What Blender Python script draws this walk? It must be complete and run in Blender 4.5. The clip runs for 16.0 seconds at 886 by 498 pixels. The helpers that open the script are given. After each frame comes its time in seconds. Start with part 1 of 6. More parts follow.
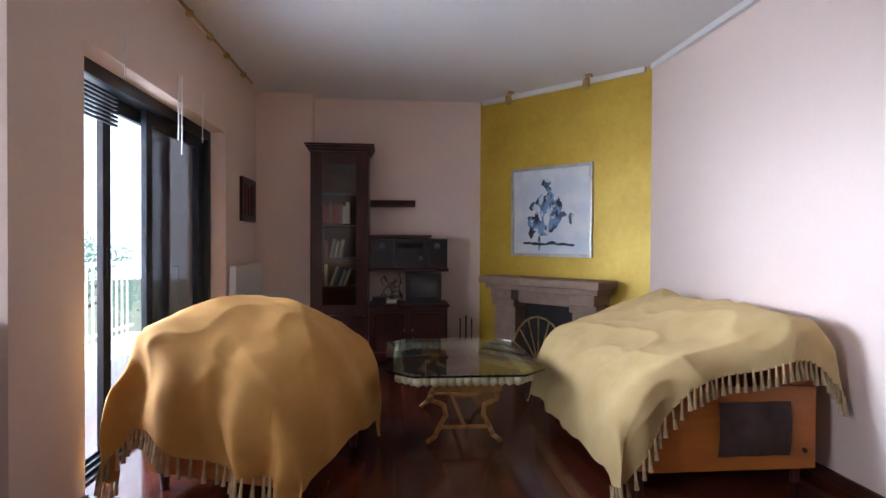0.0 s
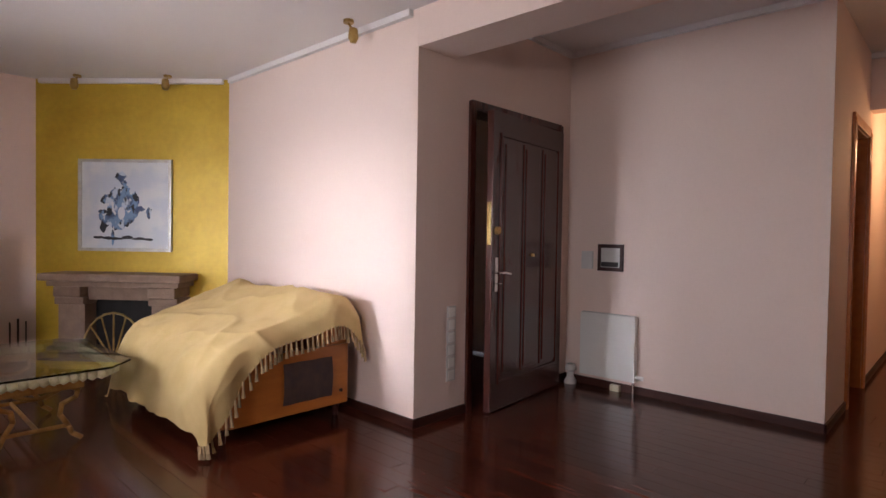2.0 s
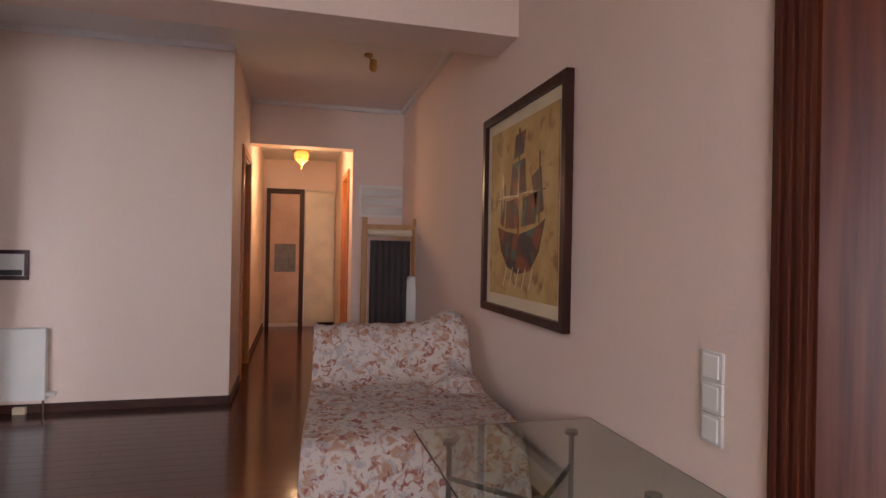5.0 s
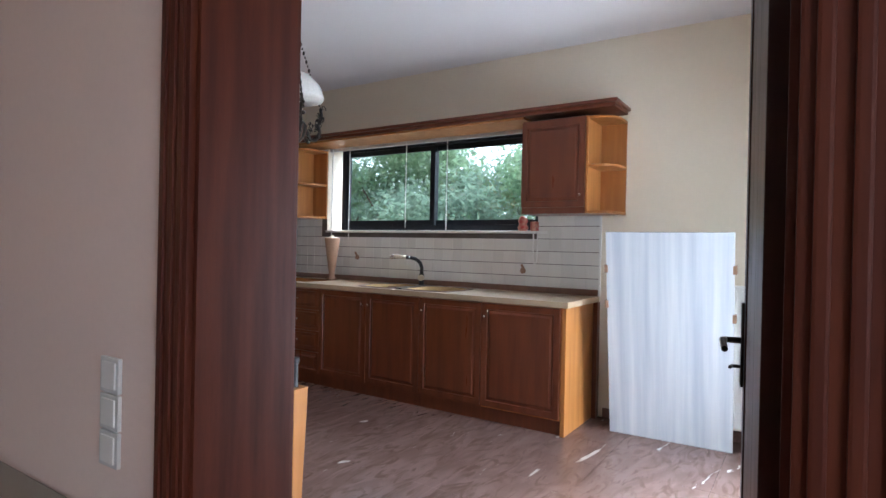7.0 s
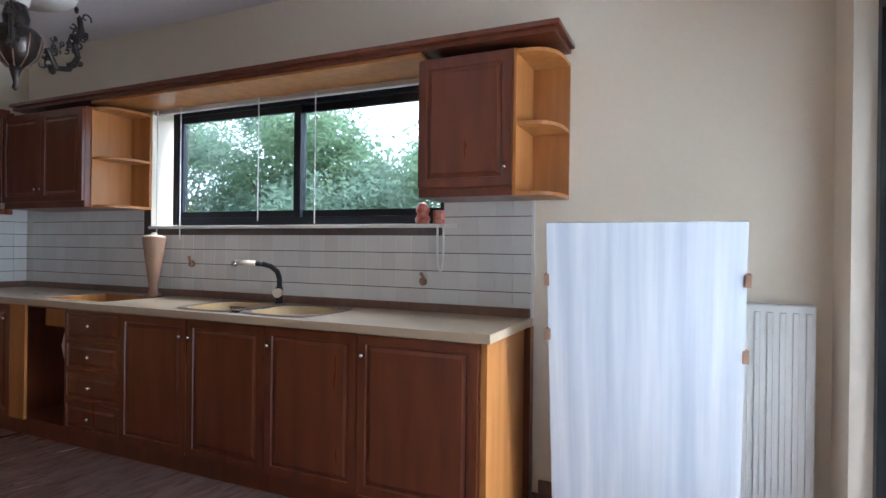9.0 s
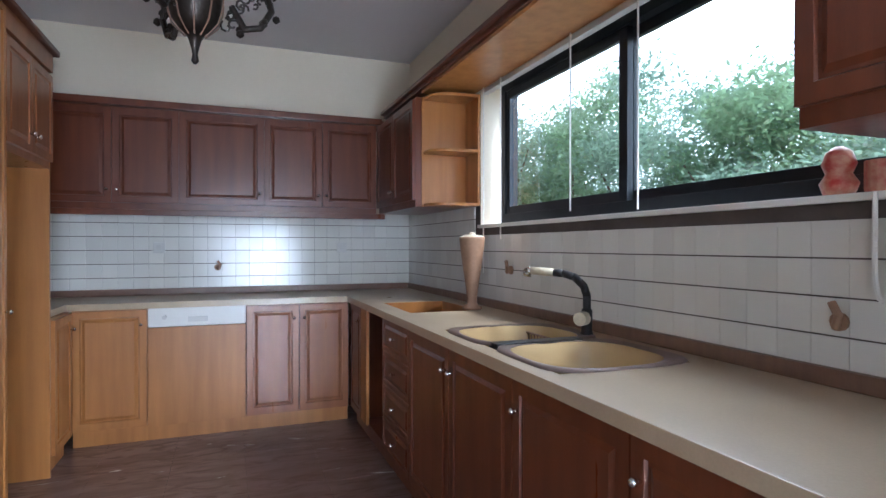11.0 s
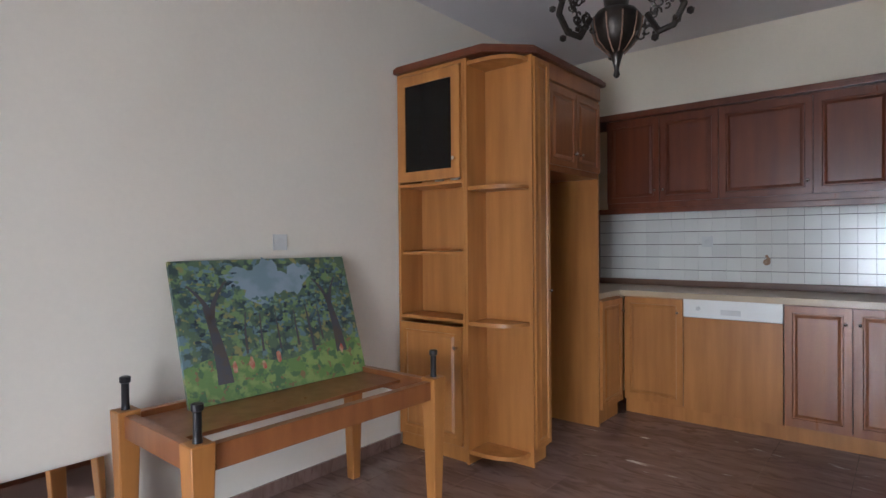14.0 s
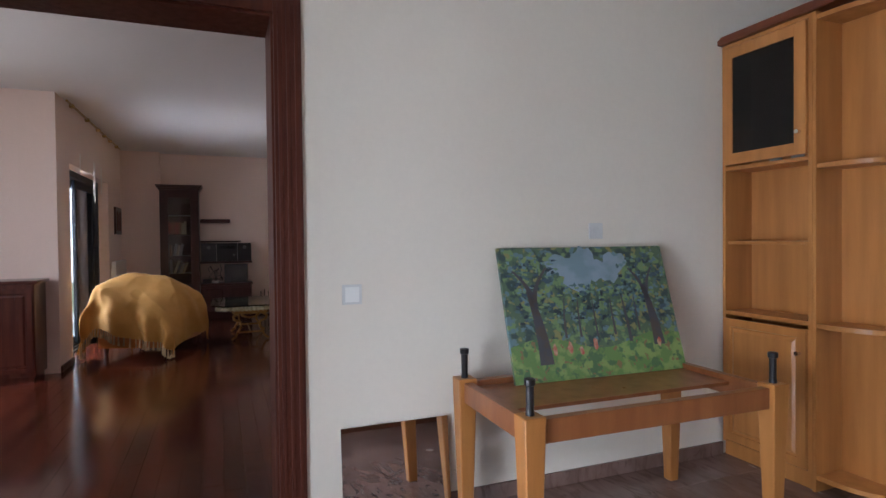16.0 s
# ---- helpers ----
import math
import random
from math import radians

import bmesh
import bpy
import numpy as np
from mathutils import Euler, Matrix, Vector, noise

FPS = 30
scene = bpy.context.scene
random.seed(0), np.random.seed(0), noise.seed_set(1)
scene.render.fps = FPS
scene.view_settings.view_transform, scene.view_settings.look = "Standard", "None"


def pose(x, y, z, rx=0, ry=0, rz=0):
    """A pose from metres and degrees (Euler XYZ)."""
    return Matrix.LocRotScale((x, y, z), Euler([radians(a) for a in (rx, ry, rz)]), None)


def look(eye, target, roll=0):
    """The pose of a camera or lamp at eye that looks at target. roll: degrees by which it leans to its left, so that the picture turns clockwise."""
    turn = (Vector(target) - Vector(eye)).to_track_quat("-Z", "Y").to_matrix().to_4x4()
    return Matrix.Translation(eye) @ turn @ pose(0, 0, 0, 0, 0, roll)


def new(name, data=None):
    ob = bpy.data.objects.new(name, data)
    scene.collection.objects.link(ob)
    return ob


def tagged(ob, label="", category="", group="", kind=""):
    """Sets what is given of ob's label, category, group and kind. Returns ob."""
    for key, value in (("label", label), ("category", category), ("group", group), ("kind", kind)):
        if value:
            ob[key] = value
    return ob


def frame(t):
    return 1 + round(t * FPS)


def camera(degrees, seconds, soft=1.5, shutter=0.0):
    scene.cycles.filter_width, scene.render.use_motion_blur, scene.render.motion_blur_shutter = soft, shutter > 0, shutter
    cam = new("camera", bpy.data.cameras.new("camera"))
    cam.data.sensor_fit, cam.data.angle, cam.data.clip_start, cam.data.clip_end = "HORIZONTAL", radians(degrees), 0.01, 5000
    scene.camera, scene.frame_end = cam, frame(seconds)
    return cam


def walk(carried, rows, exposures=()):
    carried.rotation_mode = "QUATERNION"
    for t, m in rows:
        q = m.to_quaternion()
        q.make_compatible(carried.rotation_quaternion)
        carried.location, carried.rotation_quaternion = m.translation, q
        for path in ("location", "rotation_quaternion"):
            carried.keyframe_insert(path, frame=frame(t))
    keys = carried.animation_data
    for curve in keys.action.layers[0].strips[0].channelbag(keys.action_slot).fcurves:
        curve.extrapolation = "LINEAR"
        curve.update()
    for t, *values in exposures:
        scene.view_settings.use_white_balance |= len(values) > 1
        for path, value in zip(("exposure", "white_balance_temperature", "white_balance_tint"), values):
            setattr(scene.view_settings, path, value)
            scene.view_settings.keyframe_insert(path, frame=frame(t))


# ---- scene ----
cam = camera(76.2, 16.0)
EXPOSURES = [(0, 1.8, 5400, 12), (1.5, 1.75, 6100, 18), (2.5, 1.85, 6400, 21), (5.5, 2.0, 6250, 17), (6.2, 1.9, 5800, 13), (7.5, 1.75, 5400, 10), (10.5, 1.7, 5250, 10), (13, 1.42, 5800, 12), (16, 1.35, 5600, 12)]
PATH = [
    (0, (0.832, 1.219, 1.182), (1.019, 3.21, 1.157), 0.3),
    (0.5, (0.768, 1.013, 1.175), (1.131, 2.979, 1.15), 0.4),
    (1, (0.652, 0.883, 1.19), (1.435, 2.723, 1.158), 0.7),
    (1.5, (0.61, 0.789, 1.2), (1.81, 2.389, 1.164), 0.7),
    (2, (0.525, 0.664, 1.235), (1.981, 2.034, 1.19), 0.9),
    (2.5, (0.414, 0.61, 1.244), (2.042, 1.771, 1.206), 1.0),
    (3, (0.38, 0.551, 1.289), (2.159, 1.463, 1.236), 1.3),
    (3.2, (0.387, 0.534, 1.301), (2.221, 1.329, 1.243), 1.5),
    (5.3, (0.045, 0.868, 1.232), (1.913, 0.155, 1.244), 0.9),
    (5.5, (0.022, 0.871, 1.228), (1.834, 0.024, 1.242), 0.9),
    (6, (-0.023, 0.778, 1.243), (1.596, -0.397, 1.251), 1.1),
    (6.5, (-0.041, 0.602, 1.251), (1.319, -0.864, 1.254), 1.0),
    (7, (0.046, 0.392, 1.253), (1.137, -1.284, 1.244), 1.2),
    (7.5, (0.284, 0.141, 1.247), (1.09, -1.689, 1.239), 1.1),
    (8, (0.405, -0.216, 1.277), (1.061, -2.105, 1.256), 0.7),
    (8.2, (0.438, -0.355, 1.261), (1.074, -2.251, 1.251), 0.8),
    (10.3, (0.891, -1.876, 1.251), (2.41, -3.177, 1.253), 0.3),
    (10.5, (0.932, -1.993, 1.241), (2.557, -3.159, 1.246), 0.3),
    (11, (1.02, -2.36, 1.261), (2.89, -3.069, 1.251), 0.0),
    (11.5, (1.26, -2.59, 1.295), (3.228, -2.948, 1.269), 0.0),
    (12, (1.399, -2.745, 1.293), (3.398, -2.799, 1.256), -0.2),
    (12.5, (1.362, -2.966, 1.279), (3.339, -2.665, 1.255), -0.5),
    (13, (1.23, -3.017, 1.259), (3.127, -2.382, 1.244), -0.4),
    (13.5, (1.091, -3.037, 1.257), (2.839, -2.065, 1.243), -0.4),
    (14, (1.031, -3.067, 1.26), (2.575, -1.796, 1.238), -0.5),
    (14.5, (0.992, -3.054, 1.248), (2.284, -1.527, 1.22), -0.4),
    (15, (0.965, -3.026, 1.241), (2.001, -1.316, 1.21), -0.5),
    (15.5, (0.94, -3.016, 1.238), (1.791, -1.206, 1.203), -0.6),
    (16, (0.939, -3.004, 1.235), (1.671, -1.143, 1.201), -0.6),
]
walk(cam, [(t, look(eye, goal, roll)) for t, eye, goal, roll in PATH], EXPOSURES)
LIGHT_BALCONY, LIGHT_BEAM, LIGHT_WINDOW, LIGHT_KDOOR, LIGHT_NOOK_FILL, LIGHT_HALL = 38.0, 9.5, 34.0, 54.0, 15.0, 8.0

# ---------------- world and large lights ----------------
world = bpy.data.worlds.new("overcast_sky")
scene.world = world
world.use_nodes = True
wn = world.node_tree
sky = wn.nodes.new("ShaderNodeTexSky")
sky.sky_type = "NISHITA"
sky.sun_disc = False
sky.sun_elevation = radians(48)
sky.sun_rotation = radians(235)
sky.air_density, sky.dust_density, sky.ozone_density = 1.2, 3.0, 1.0
wn.links.new(sky.outputs[0], wn.nodes["Background"].inputs[0])
wn.nodes["Background"].inputs[1].default_value = 0.14
sun = new("sun", bpy.data.lights.new("sun", "SUN"))
sun.data.energy, sun.data.angle, sun.data.color = 1.5, radians(12), (1.0, 0.96, 0.9)
sun.matrix_world = look((-8, -6, 12), (0, 0, 0))


def area(name, eye, goal, w, h, watts, color, spread=180):
    d = bpy.data.lights.new(name, "AREA")
    d.shape, d.size, d.size_y, d.energy, d.color, d.spread = "RECTANGLE", w, h, watts, color, radians(spread)
    ob = new(name, d)
    ob.matrix_world = look(eye, goal)
    return ob


area("daylight_balcony", (-1.35, 4.45, 1.45), (2.4, 3.9, 1.25), 1.2, 1.9, LIGHT_BALCONY, (0.93, 0.96, 1.0))
area("daylight_balcony_low", (-6.4, 4.85, 1.95), (3.0, 3.6, 0.75), 1.5, 1.0, LIGHT_BEAM, (0.95, 0.97, 1.0), 40)
area("daylight_kitchen_window", (3.04, -5.0, 3.2), (3.04, -2.6, 0.7), 2.6, 1.4, LIGHT_WINDOW, (0.92, 0.97, 1.0))
area("daylight_kitchen_door", (-1.6, -3.0, 0.9), (3.0, -1.2, 0.35), 1.5, 1.2, LIGHT_KDOOR, (0.95, 0.97, 1.0))
# Added fill lamp for the hall side; no window is known here.
area("nook_fill", (-2.25, 1.3, 1.6), (2, 1.3, 0.9), 1.5, 1.1, LIGHT_NOOK_FILL, (1.0, 0.95, 0.88))


# ---------------- materials ----------------
def rgb(c):
    return (*c, 1.0)


def material(name, c1, c2=None, rough=0.6, metal=0.0, scale=6.0, stretch=(1, 1, 1), bump=0.05, fine=60.0, wear=0.15,
             transmission=0.0, coat=0.0, island=False, detail=6.0, spec=0.5, alpha_mix=0.5):
    m = bpy.data.materials.new(name)
    m.use_nodes = True
    n, l = m.node_tree.nodes, m.node_tree.links
    b = n["Principled BSDF"]
    c2 = c2 or tuple(x * 0.8 for x in c1)
    co = n.new("ShaderNodeTexCoord")
    mp = n.new("ShaderNodeMapping")
    mp.inputs["Scale"].default_value = stretch
    l.new(co.outputs["Object"], mp.inputs[0])
    info = n.new("ShaderNodeObjectInfo")
    mul = n.new("ShaderNodeMath")
    mul.operation = "MULTIPLY"
    mul.inputs[1].default_value = 37.0
    l.new(info.outputs["Random"], mul.inputs[0])
    add = n.new("ShaderNodeVectorMath")
    add.operation = "ADD"
    l.new(mp.outputs[0], add.inputs[0])
    l.new(mul.outputs[0], add.inputs[1])
    t1 = n.new("ShaderNodeTexNoise")
    t1.inputs["Scale"].default_value, t1.inputs["Detail"].default_value = scale, detail
    l.new(add.outputs[0], t1.inputs["Vector"])
    t2 = n.new("ShaderNodeTexNoise")
    t2.inputs["Scale"].default_value, t2.inputs["Detail"].default_value = fine, 3
    l.new(add.outputs[0], t2.inputs["Vector"])
    mix = n.new("ShaderNodeMix")
    mix.data_type = "RGBA"
    mix.inputs["A"].default_value, mix.inputs["B"].default_value = rgb(c1), rgb(c2)
    ramp = n.new("ShaderNodeMapRange")
    ramp.inputs["From Min"].default_value, ramp.inputs["From Max"].default_value = 0.32, 0.68
    l.new(t1.outputs[0], ramp.inputs["Value"])
    l.new(ramp.outputs[0], mix.inputs["Factor"])
    out = mix.outputs["Result"]
    hv = n.new("ShaderNodeHueSaturation")
    v = n.new("ShaderNodeMapRange")
    v.inputs["To Min"].default_value, v.inputs["To Max"].default_value = 1 - wear, 1 + wear
    if island:
        g = n.new("ShaderNodeNewGeometry")
        sm = n.new("ShaderNodeMath")
        l.new(g.outputs["Random Per Island"], sm.inputs[0])
        l.new(info.outputs["Random"], sm.inputs[1])
        fr = n.new("ShaderNodeMath")
        fr.operation = "FRACT"
        l.new(sm.outputs[0], fr.inputs[0])
        l.new(fr.outputs[0], v.inputs["Value"])
    else:
        l.new(t2.outputs[0], v.inputs["Value"])
    l.new(v.outputs[0], hv.inputs["Value"])
    l.new(out, hv.inputs["Color"])
    l.new(hv.outputs[0], b.inputs["Base Color"])
    b.inputs["Metallic"].default_value = metal
    rr = n.new("ShaderNodeMapRange")
    rr.inputs["To Min"].default_value, rr.inputs["To Max"].default_value = max(0.02, rough * 0.8), min(1, rough * 1.2)
    l.new(t1.outputs[0], rr.inputs["Value"])
    l.new(rr.outputs[0], b.inputs["Roughness"])
    b.inputs["Specular IOR Level"].default_value = spec
    b.inputs["Transmission Weight"].default_value = transmission
    b.inputs["Coat Weight"].default_value = coat
    b.inputs["Coat Roughness"].default_value = 0.12
    if bump:
        bp = n.new("ShaderNodeBump")
        bp.inputs["Strength"].default_value, bp.inputs["Distance"].default_value = bump, 0.01
        l.new(t2.outputs[0], bp.inputs["Height"])
        l.new(bp.outputs[0], b.inputs["Normal"])
    return m


M_WALL = material("wall_plaster_cream", (0.77, 0.62, 0.545), (0.74, 0.59, 0.515), 0.75, scale=0.9, fine=45, bump=0.06, wear=0.03)
M_KNORTH = material("kitchen_plaster_cream", (0.74, 0.68, 0.58), (0.71, 0.64, 0.54), 0.7, scale=0.9, fine=45, bump=0.06, wear=0.03)
M_KWALL = material("kitchen_plaster_yellow", (0.78, 0.70, 0.56), (0.75, 0.66, 0.52), 0.7, scale=0.9, fine=45, bump=0.06, wear=0.03)
M_CEIL = material("ceiling_white", (0.74, 0.71, 0.70), (0.71, 0.68, 0.67), 0.8, scale=0.7, fine=50, bump=0.04, wear=0.02)
M_GOLD = material("gold_wall_paint", (0.58, 0.39, 0.035), (0.48, 0.31, 0.02), 0.42, metal=0.25, scale=2.4, fine=18, bump=0.08, wear=0.14)
M_PLANK = material("merbau_parquet", (0.095, 0.021, 0.010), (0.045, 0.010, 0.006), 0.14, scale=5, stretch=(6, 0.7, 1), fine=40, bump=0.02, wear=0.42, island=True)
M_SUBFLOOR = material("parquet_joint", (0.02, 0.006, 0.004), None, 0.5)
M_BASE = material("dark_baseboard_wood", (0.06, 0.018, 0.011), (0.035, 0.01, 0.007), 0.5, spec=0.3, scale=5, stretch=(1, 1, 6))
M_DARK = material("dark_mahogany", (0.05, 0.014, 0.010), (0.028, 0.008, 0.006), 0.36, scale=4, stretch=(5, 5, 0.6), fine=50, bump=0.0, coat=0.0, spec=0.3)
M_DOOR = material("dark_red_door_wood", (0.085, 0.022, 0.015), (0.05, 0.012, 0.009), 0.25, scale=4, stretch=(6, 6, 0.5), fine=60, bump=0.02, coat=0.3)
M_CASING = material("reddish_casing_wood", (0.105, 0.026, 0.012), (0.062, 0.014, 0.008), 0.5, spec=0.25, scale=4, stretch=(7, 7, 0.5), fine=60, bump=0.03)
M_KWOOD = material("cherry_cabinet_wood", (0.15, 0.039, 0.014), (0.095, 0.023, 0.009), 0.3, scale=3.2, stretch=(5, 5, 0.5), fine=90, bump=0.03, wear=0.1, coat=0.15)
M_KLIGHT = material("honey_beech_wood", (0.43, 0.18, 0.045), (0.33, 0.128, 0.03), 0.35, scale=3, stretch=(6, 6, 0.5), fine=90, bump=0.02, wear=0.08)
M_MID = material("mid_cherry_wood", (0.29, 0.105, 0.034), (0.21, 0.07, 0.023), 0.3, scale=3.2, stretch=(5, 5, 0.5), fine=90, bump=0.02, wear=0.1, coat=0.15)
M_ORANGE = material("orange_sofa_wood", (0.50, 0.17, 0.03), (0.40, 0.125, 0.022), 0.35, scale=3, stretch=(1, 6, 6), fine=60, bump=0.02)
M_COUNTER = material("beige_laminate", (0.46, 0.36, 0.24), (0.42, 0.32, 0.205), 0.3, scale=3, fine=160, bump=0.015, wear=0.1)
M_STRIP = material("brown_laminate_edge", (0.20, 0.115, 0.075), (0.16, 0.09, 0.06), 0.35, scale=5, stretch=(6, 1, 1))
M_TILE = material("white_glazed_tile", (0.72, 0.71, 0.66), (0.68, 0.66, 0.61), 0.14, scale=2, fine=30, bump=0.015, wear=0.05, island=True)
M_GROUT = material("dark_grout", (0.10, 0.08, 0.07), None, 0.9)
M_MARBLE_F = None
M_THROW = material("mustard_throw_cotton", (0.54, 0.285, 0.065), (0.47, 0.235, 0.05), 0.9, scale=7, fine=240, bump=0.3, wear=0.14)
M_THROW2 = material("pale_mustard_throw", (0.62, 0.455, 0.20), (0.56, 0.40, 0.165), 0.9, scale=7, fine=240, bump=0.3, wear=0.14)
M_FRINGE = material("beige_fringe_cotton", (0.50, 0.37, 0.20), (0.36, 0.25, 0.13), 0.9, scale=20, fine=120, island=True, wear=0.3)
M_METALD = material("black_aluminium", (0.018, 0.022, 0.028), (0.012, 0.015, 0.02), 0.35, metal=0.3, scale=8, bump=0.01)
M_BLACK = material("black_plastic", (0.012, 0.011, 0.012), None, 0.3, scale=8, bump=0.01)
M_WHITEP = material("white_enamel", (0.78, 0.77, 0.73), (0.74, 0.73, 0.69), 0.35, scale=3, bump=0.01, wear=0.02)
M_GREYP = material("grey_white_plastic", (0.66, 0.65, 0.62), None, 0.4, scale=3, bump=0.01, wear=0.02)
M_CHROME = material("polished_chrome", (0.75, 0.74, 0.72), None, 0.16, metal=1.0, scale=10, bump=0.0)
M_BRASS = material("aged_brass", (0.55, 0.38, 0.14), (0.36, 0.23, 0.08), 0.35, metal=1.0, scale=14, bump=0.05)
M_BRONZE = material("blackened_bronze", (0.05, 0.04, 0.033), (0.02, 0.016, 0.014), 0.35, metal=0.8, scale=18, bump=0.15)
M_GILT = material("gilded_wrought_iron", (0.42, 0.24, 0.07), (0.24, 0.12, 0.03), 0.42, metal=0.6, scale=16, bump=0.2)
M_SHELLS = material("carved_ivory_rim", (0.62, 0.56, 0.38), (0.40, 0.36, 0.2), 0.45, scale=22, fine=80, bump=0.5)
M_STONE = material("pink_beige_stone", (0.27, 0.175, 0.115), (0.20, 0.125, 0.08), 0.65, scale=9, fine=70, bump=0.25)
M_SOOT = material("firebox_soot", (0.02, 0.018, 0.016), None, 0.95, scale=7, bump=0.2)
M_PAPER = material("book_paper_mixed", (0.42, 0.30, 0.2), (0.3, 0.07, 0.04), 0.7, scale=3, bump=0.02, wear=0.35, island=True)
M_CREAM = material("cream_mat_board", (0.72, 0.62, 0.45), (0.66, 0.56, 0.4), 0.8, scale=4, fine=120, wear=0.05)
M_SILVER = material("silver_frame", (0.55, 0.53, 0.48), (0.40, 0.37, 0.32), 0.35, metal=0.7, scale=8)
M_CONCRETE = material("balcony_pale_tile", (0.62, 0.60, 0.56), (0.55, 0.53, 0.5), 0.6, scale=4)
M_SLAB = material("veined_white_marble", (0.70, 0.72, 0.74), (0.48, 0.53, 0.60), 0.22, scale=2.2, stretch=(7, 7, 0.25), fine=14, bump=0.01, wear=0.06)


def leaf_material(name, c1, c2):
    """Foliage whose thin blades let part of the light through."""
    m = material(name, c1, c2, 0.6, scale=0.8, island=True, wear=0.4)
    n, l = m.node_tree.nodes, m.node_tree.links
    tr = n.new("ShaderNodeBsdfTranslucent")
    tr.inputs["Color"].default_value = rgb(tuple(min(1, x * 2.8) for x in c2))
    mx = n.new("ShaderNodeMixShader")
    mx.inputs[0].default_value = 0.5
    l.new(n["Principled BSDF"].outputs[0], mx.inputs[1])
    l.new(tr.outputs[0], mx.inputs[2])
    l.new(mx.outputs[0], n["Material Output"].inputs["Surface"])
    return m


M_LEAFA = leaf_material("leaf_green", (0.085, 0.13, 0.09), (0.115, 0.16, 0.115))
M_LEAFB = leaf_material("leaf_yellow_green", (0.12, 0.16, 0.07), (0.10, 0.15, 0.085))
M_BARK = material("bark", (0.09, 0.065, 0.045), None, 0.9, scale=12, bump=0.5)
M_GROUND = material("dry_grass_ground", (0.10, 0.12, 0.05), (0.16, 0.14, 0.08), 0.95, scale=0.6, bump=0.2)
M_SINK = material("beige_composite_sink", (0.50, 0.37, 0.19), (0.46, 0.33, 0.165), 0.25, scale=4, fine=200, wear=0.05)
M_SINKRIM = material("mauve_brown_sink_rim", (0.22, 0.15, 0.125), None, 0.3, scale=6)
M_IVORY = material("ivory_plastic", (0.66, 0.58, 0.42), None, 0.35, scale=4)
M_VASE = material("matt_tan_vase", (0.34, 0.20, 0.12), (0.26, 0.15, 0.09), 0.6, scale=9)
M_STRIPE = material("dark_striped_canvas", (0.035, 0.028, 0.03), (0.08, 0.06, 0.055), 0.9, scale=1.6, stretch=(1, 14, 0.05), fine=90, bump=0.1)
M_PINE = material("pale_pine", (0.46, 0.25, 0.10), (0.38, 0.19, 0.07), 0.5, scale=4, stretch=(6, 6, 0.5))
M_RED = material("red_glaze", (0.42, 0.025, 0.02), (0.5, 0.3, 0.2), 0.35, scale=30, bump=0.1)
M_MAGENTA = material("brown_mesh_pocket", (0.045, 0.025, 0.025), (0.08, 0.045, 0.035), 0.8, scale=20, fine=160, bump=0.3)
M_STEEL = material("dull_steel", (0.20, 0.19, 0.18), (0.13, 0.12, 0.12), 0.45, metal=0.9, scale=14)


def glass(name, color, rough=0.0, mixf=0.0):
    m = bpy.data.materials.new(name)
    m.use_nodes = True
    b = m.node_tree.nodes["Principled BSDF"]
    b.inputs["Base Color"].default_value = rgb(color)
    b.inputs["Roughness"].default_value = rough
    b.inputs["IOR"].default_value = 1.45
    b.inputs["Transmission Weight"].default_value = 1.0
    return m


M_GLASS = glass("clear_window_glass", (0.95, 0.97, 0.96))
M_TGLASS = glass("greenish_table_glass", (0.80, 0.90, 0.85))
M_SMOKE = glass("smoked_glass", (0.05, 0.045, 0.045), 0.08)
M_MIRROR = material("mirror_silver", (0.86, 0.87, 0.87), (0.85, 0.86, 0.86), 0.02, metal=1.0, bump=0.0, wear=0.0)


def emitter(name, color, strength):
    m = bpy.data.materials.new(name)
    m.use_nodes = True
    b = m.node_tree.nodes["Principled BSDF"]
    b.inputs["Base Color"].default_value = rgb(color)
    b.inputs["Emission Color"].default_value = rgb(color)
    b.inputs["Emission Strength"].default_value = strength
    return m


M_LANTERN = emitter("lit_amber_glass", (1.0, 0.42, 0.07), 0.32)
M_SKYGLOW = emitter("overcast_sky_glow", (0.93, 0.97, 1.0), 0.55)
M_OPAL = material("opal_glass", (0.72, 0.70, 0.64), None, 0.2, scale=4, bump=0.0)


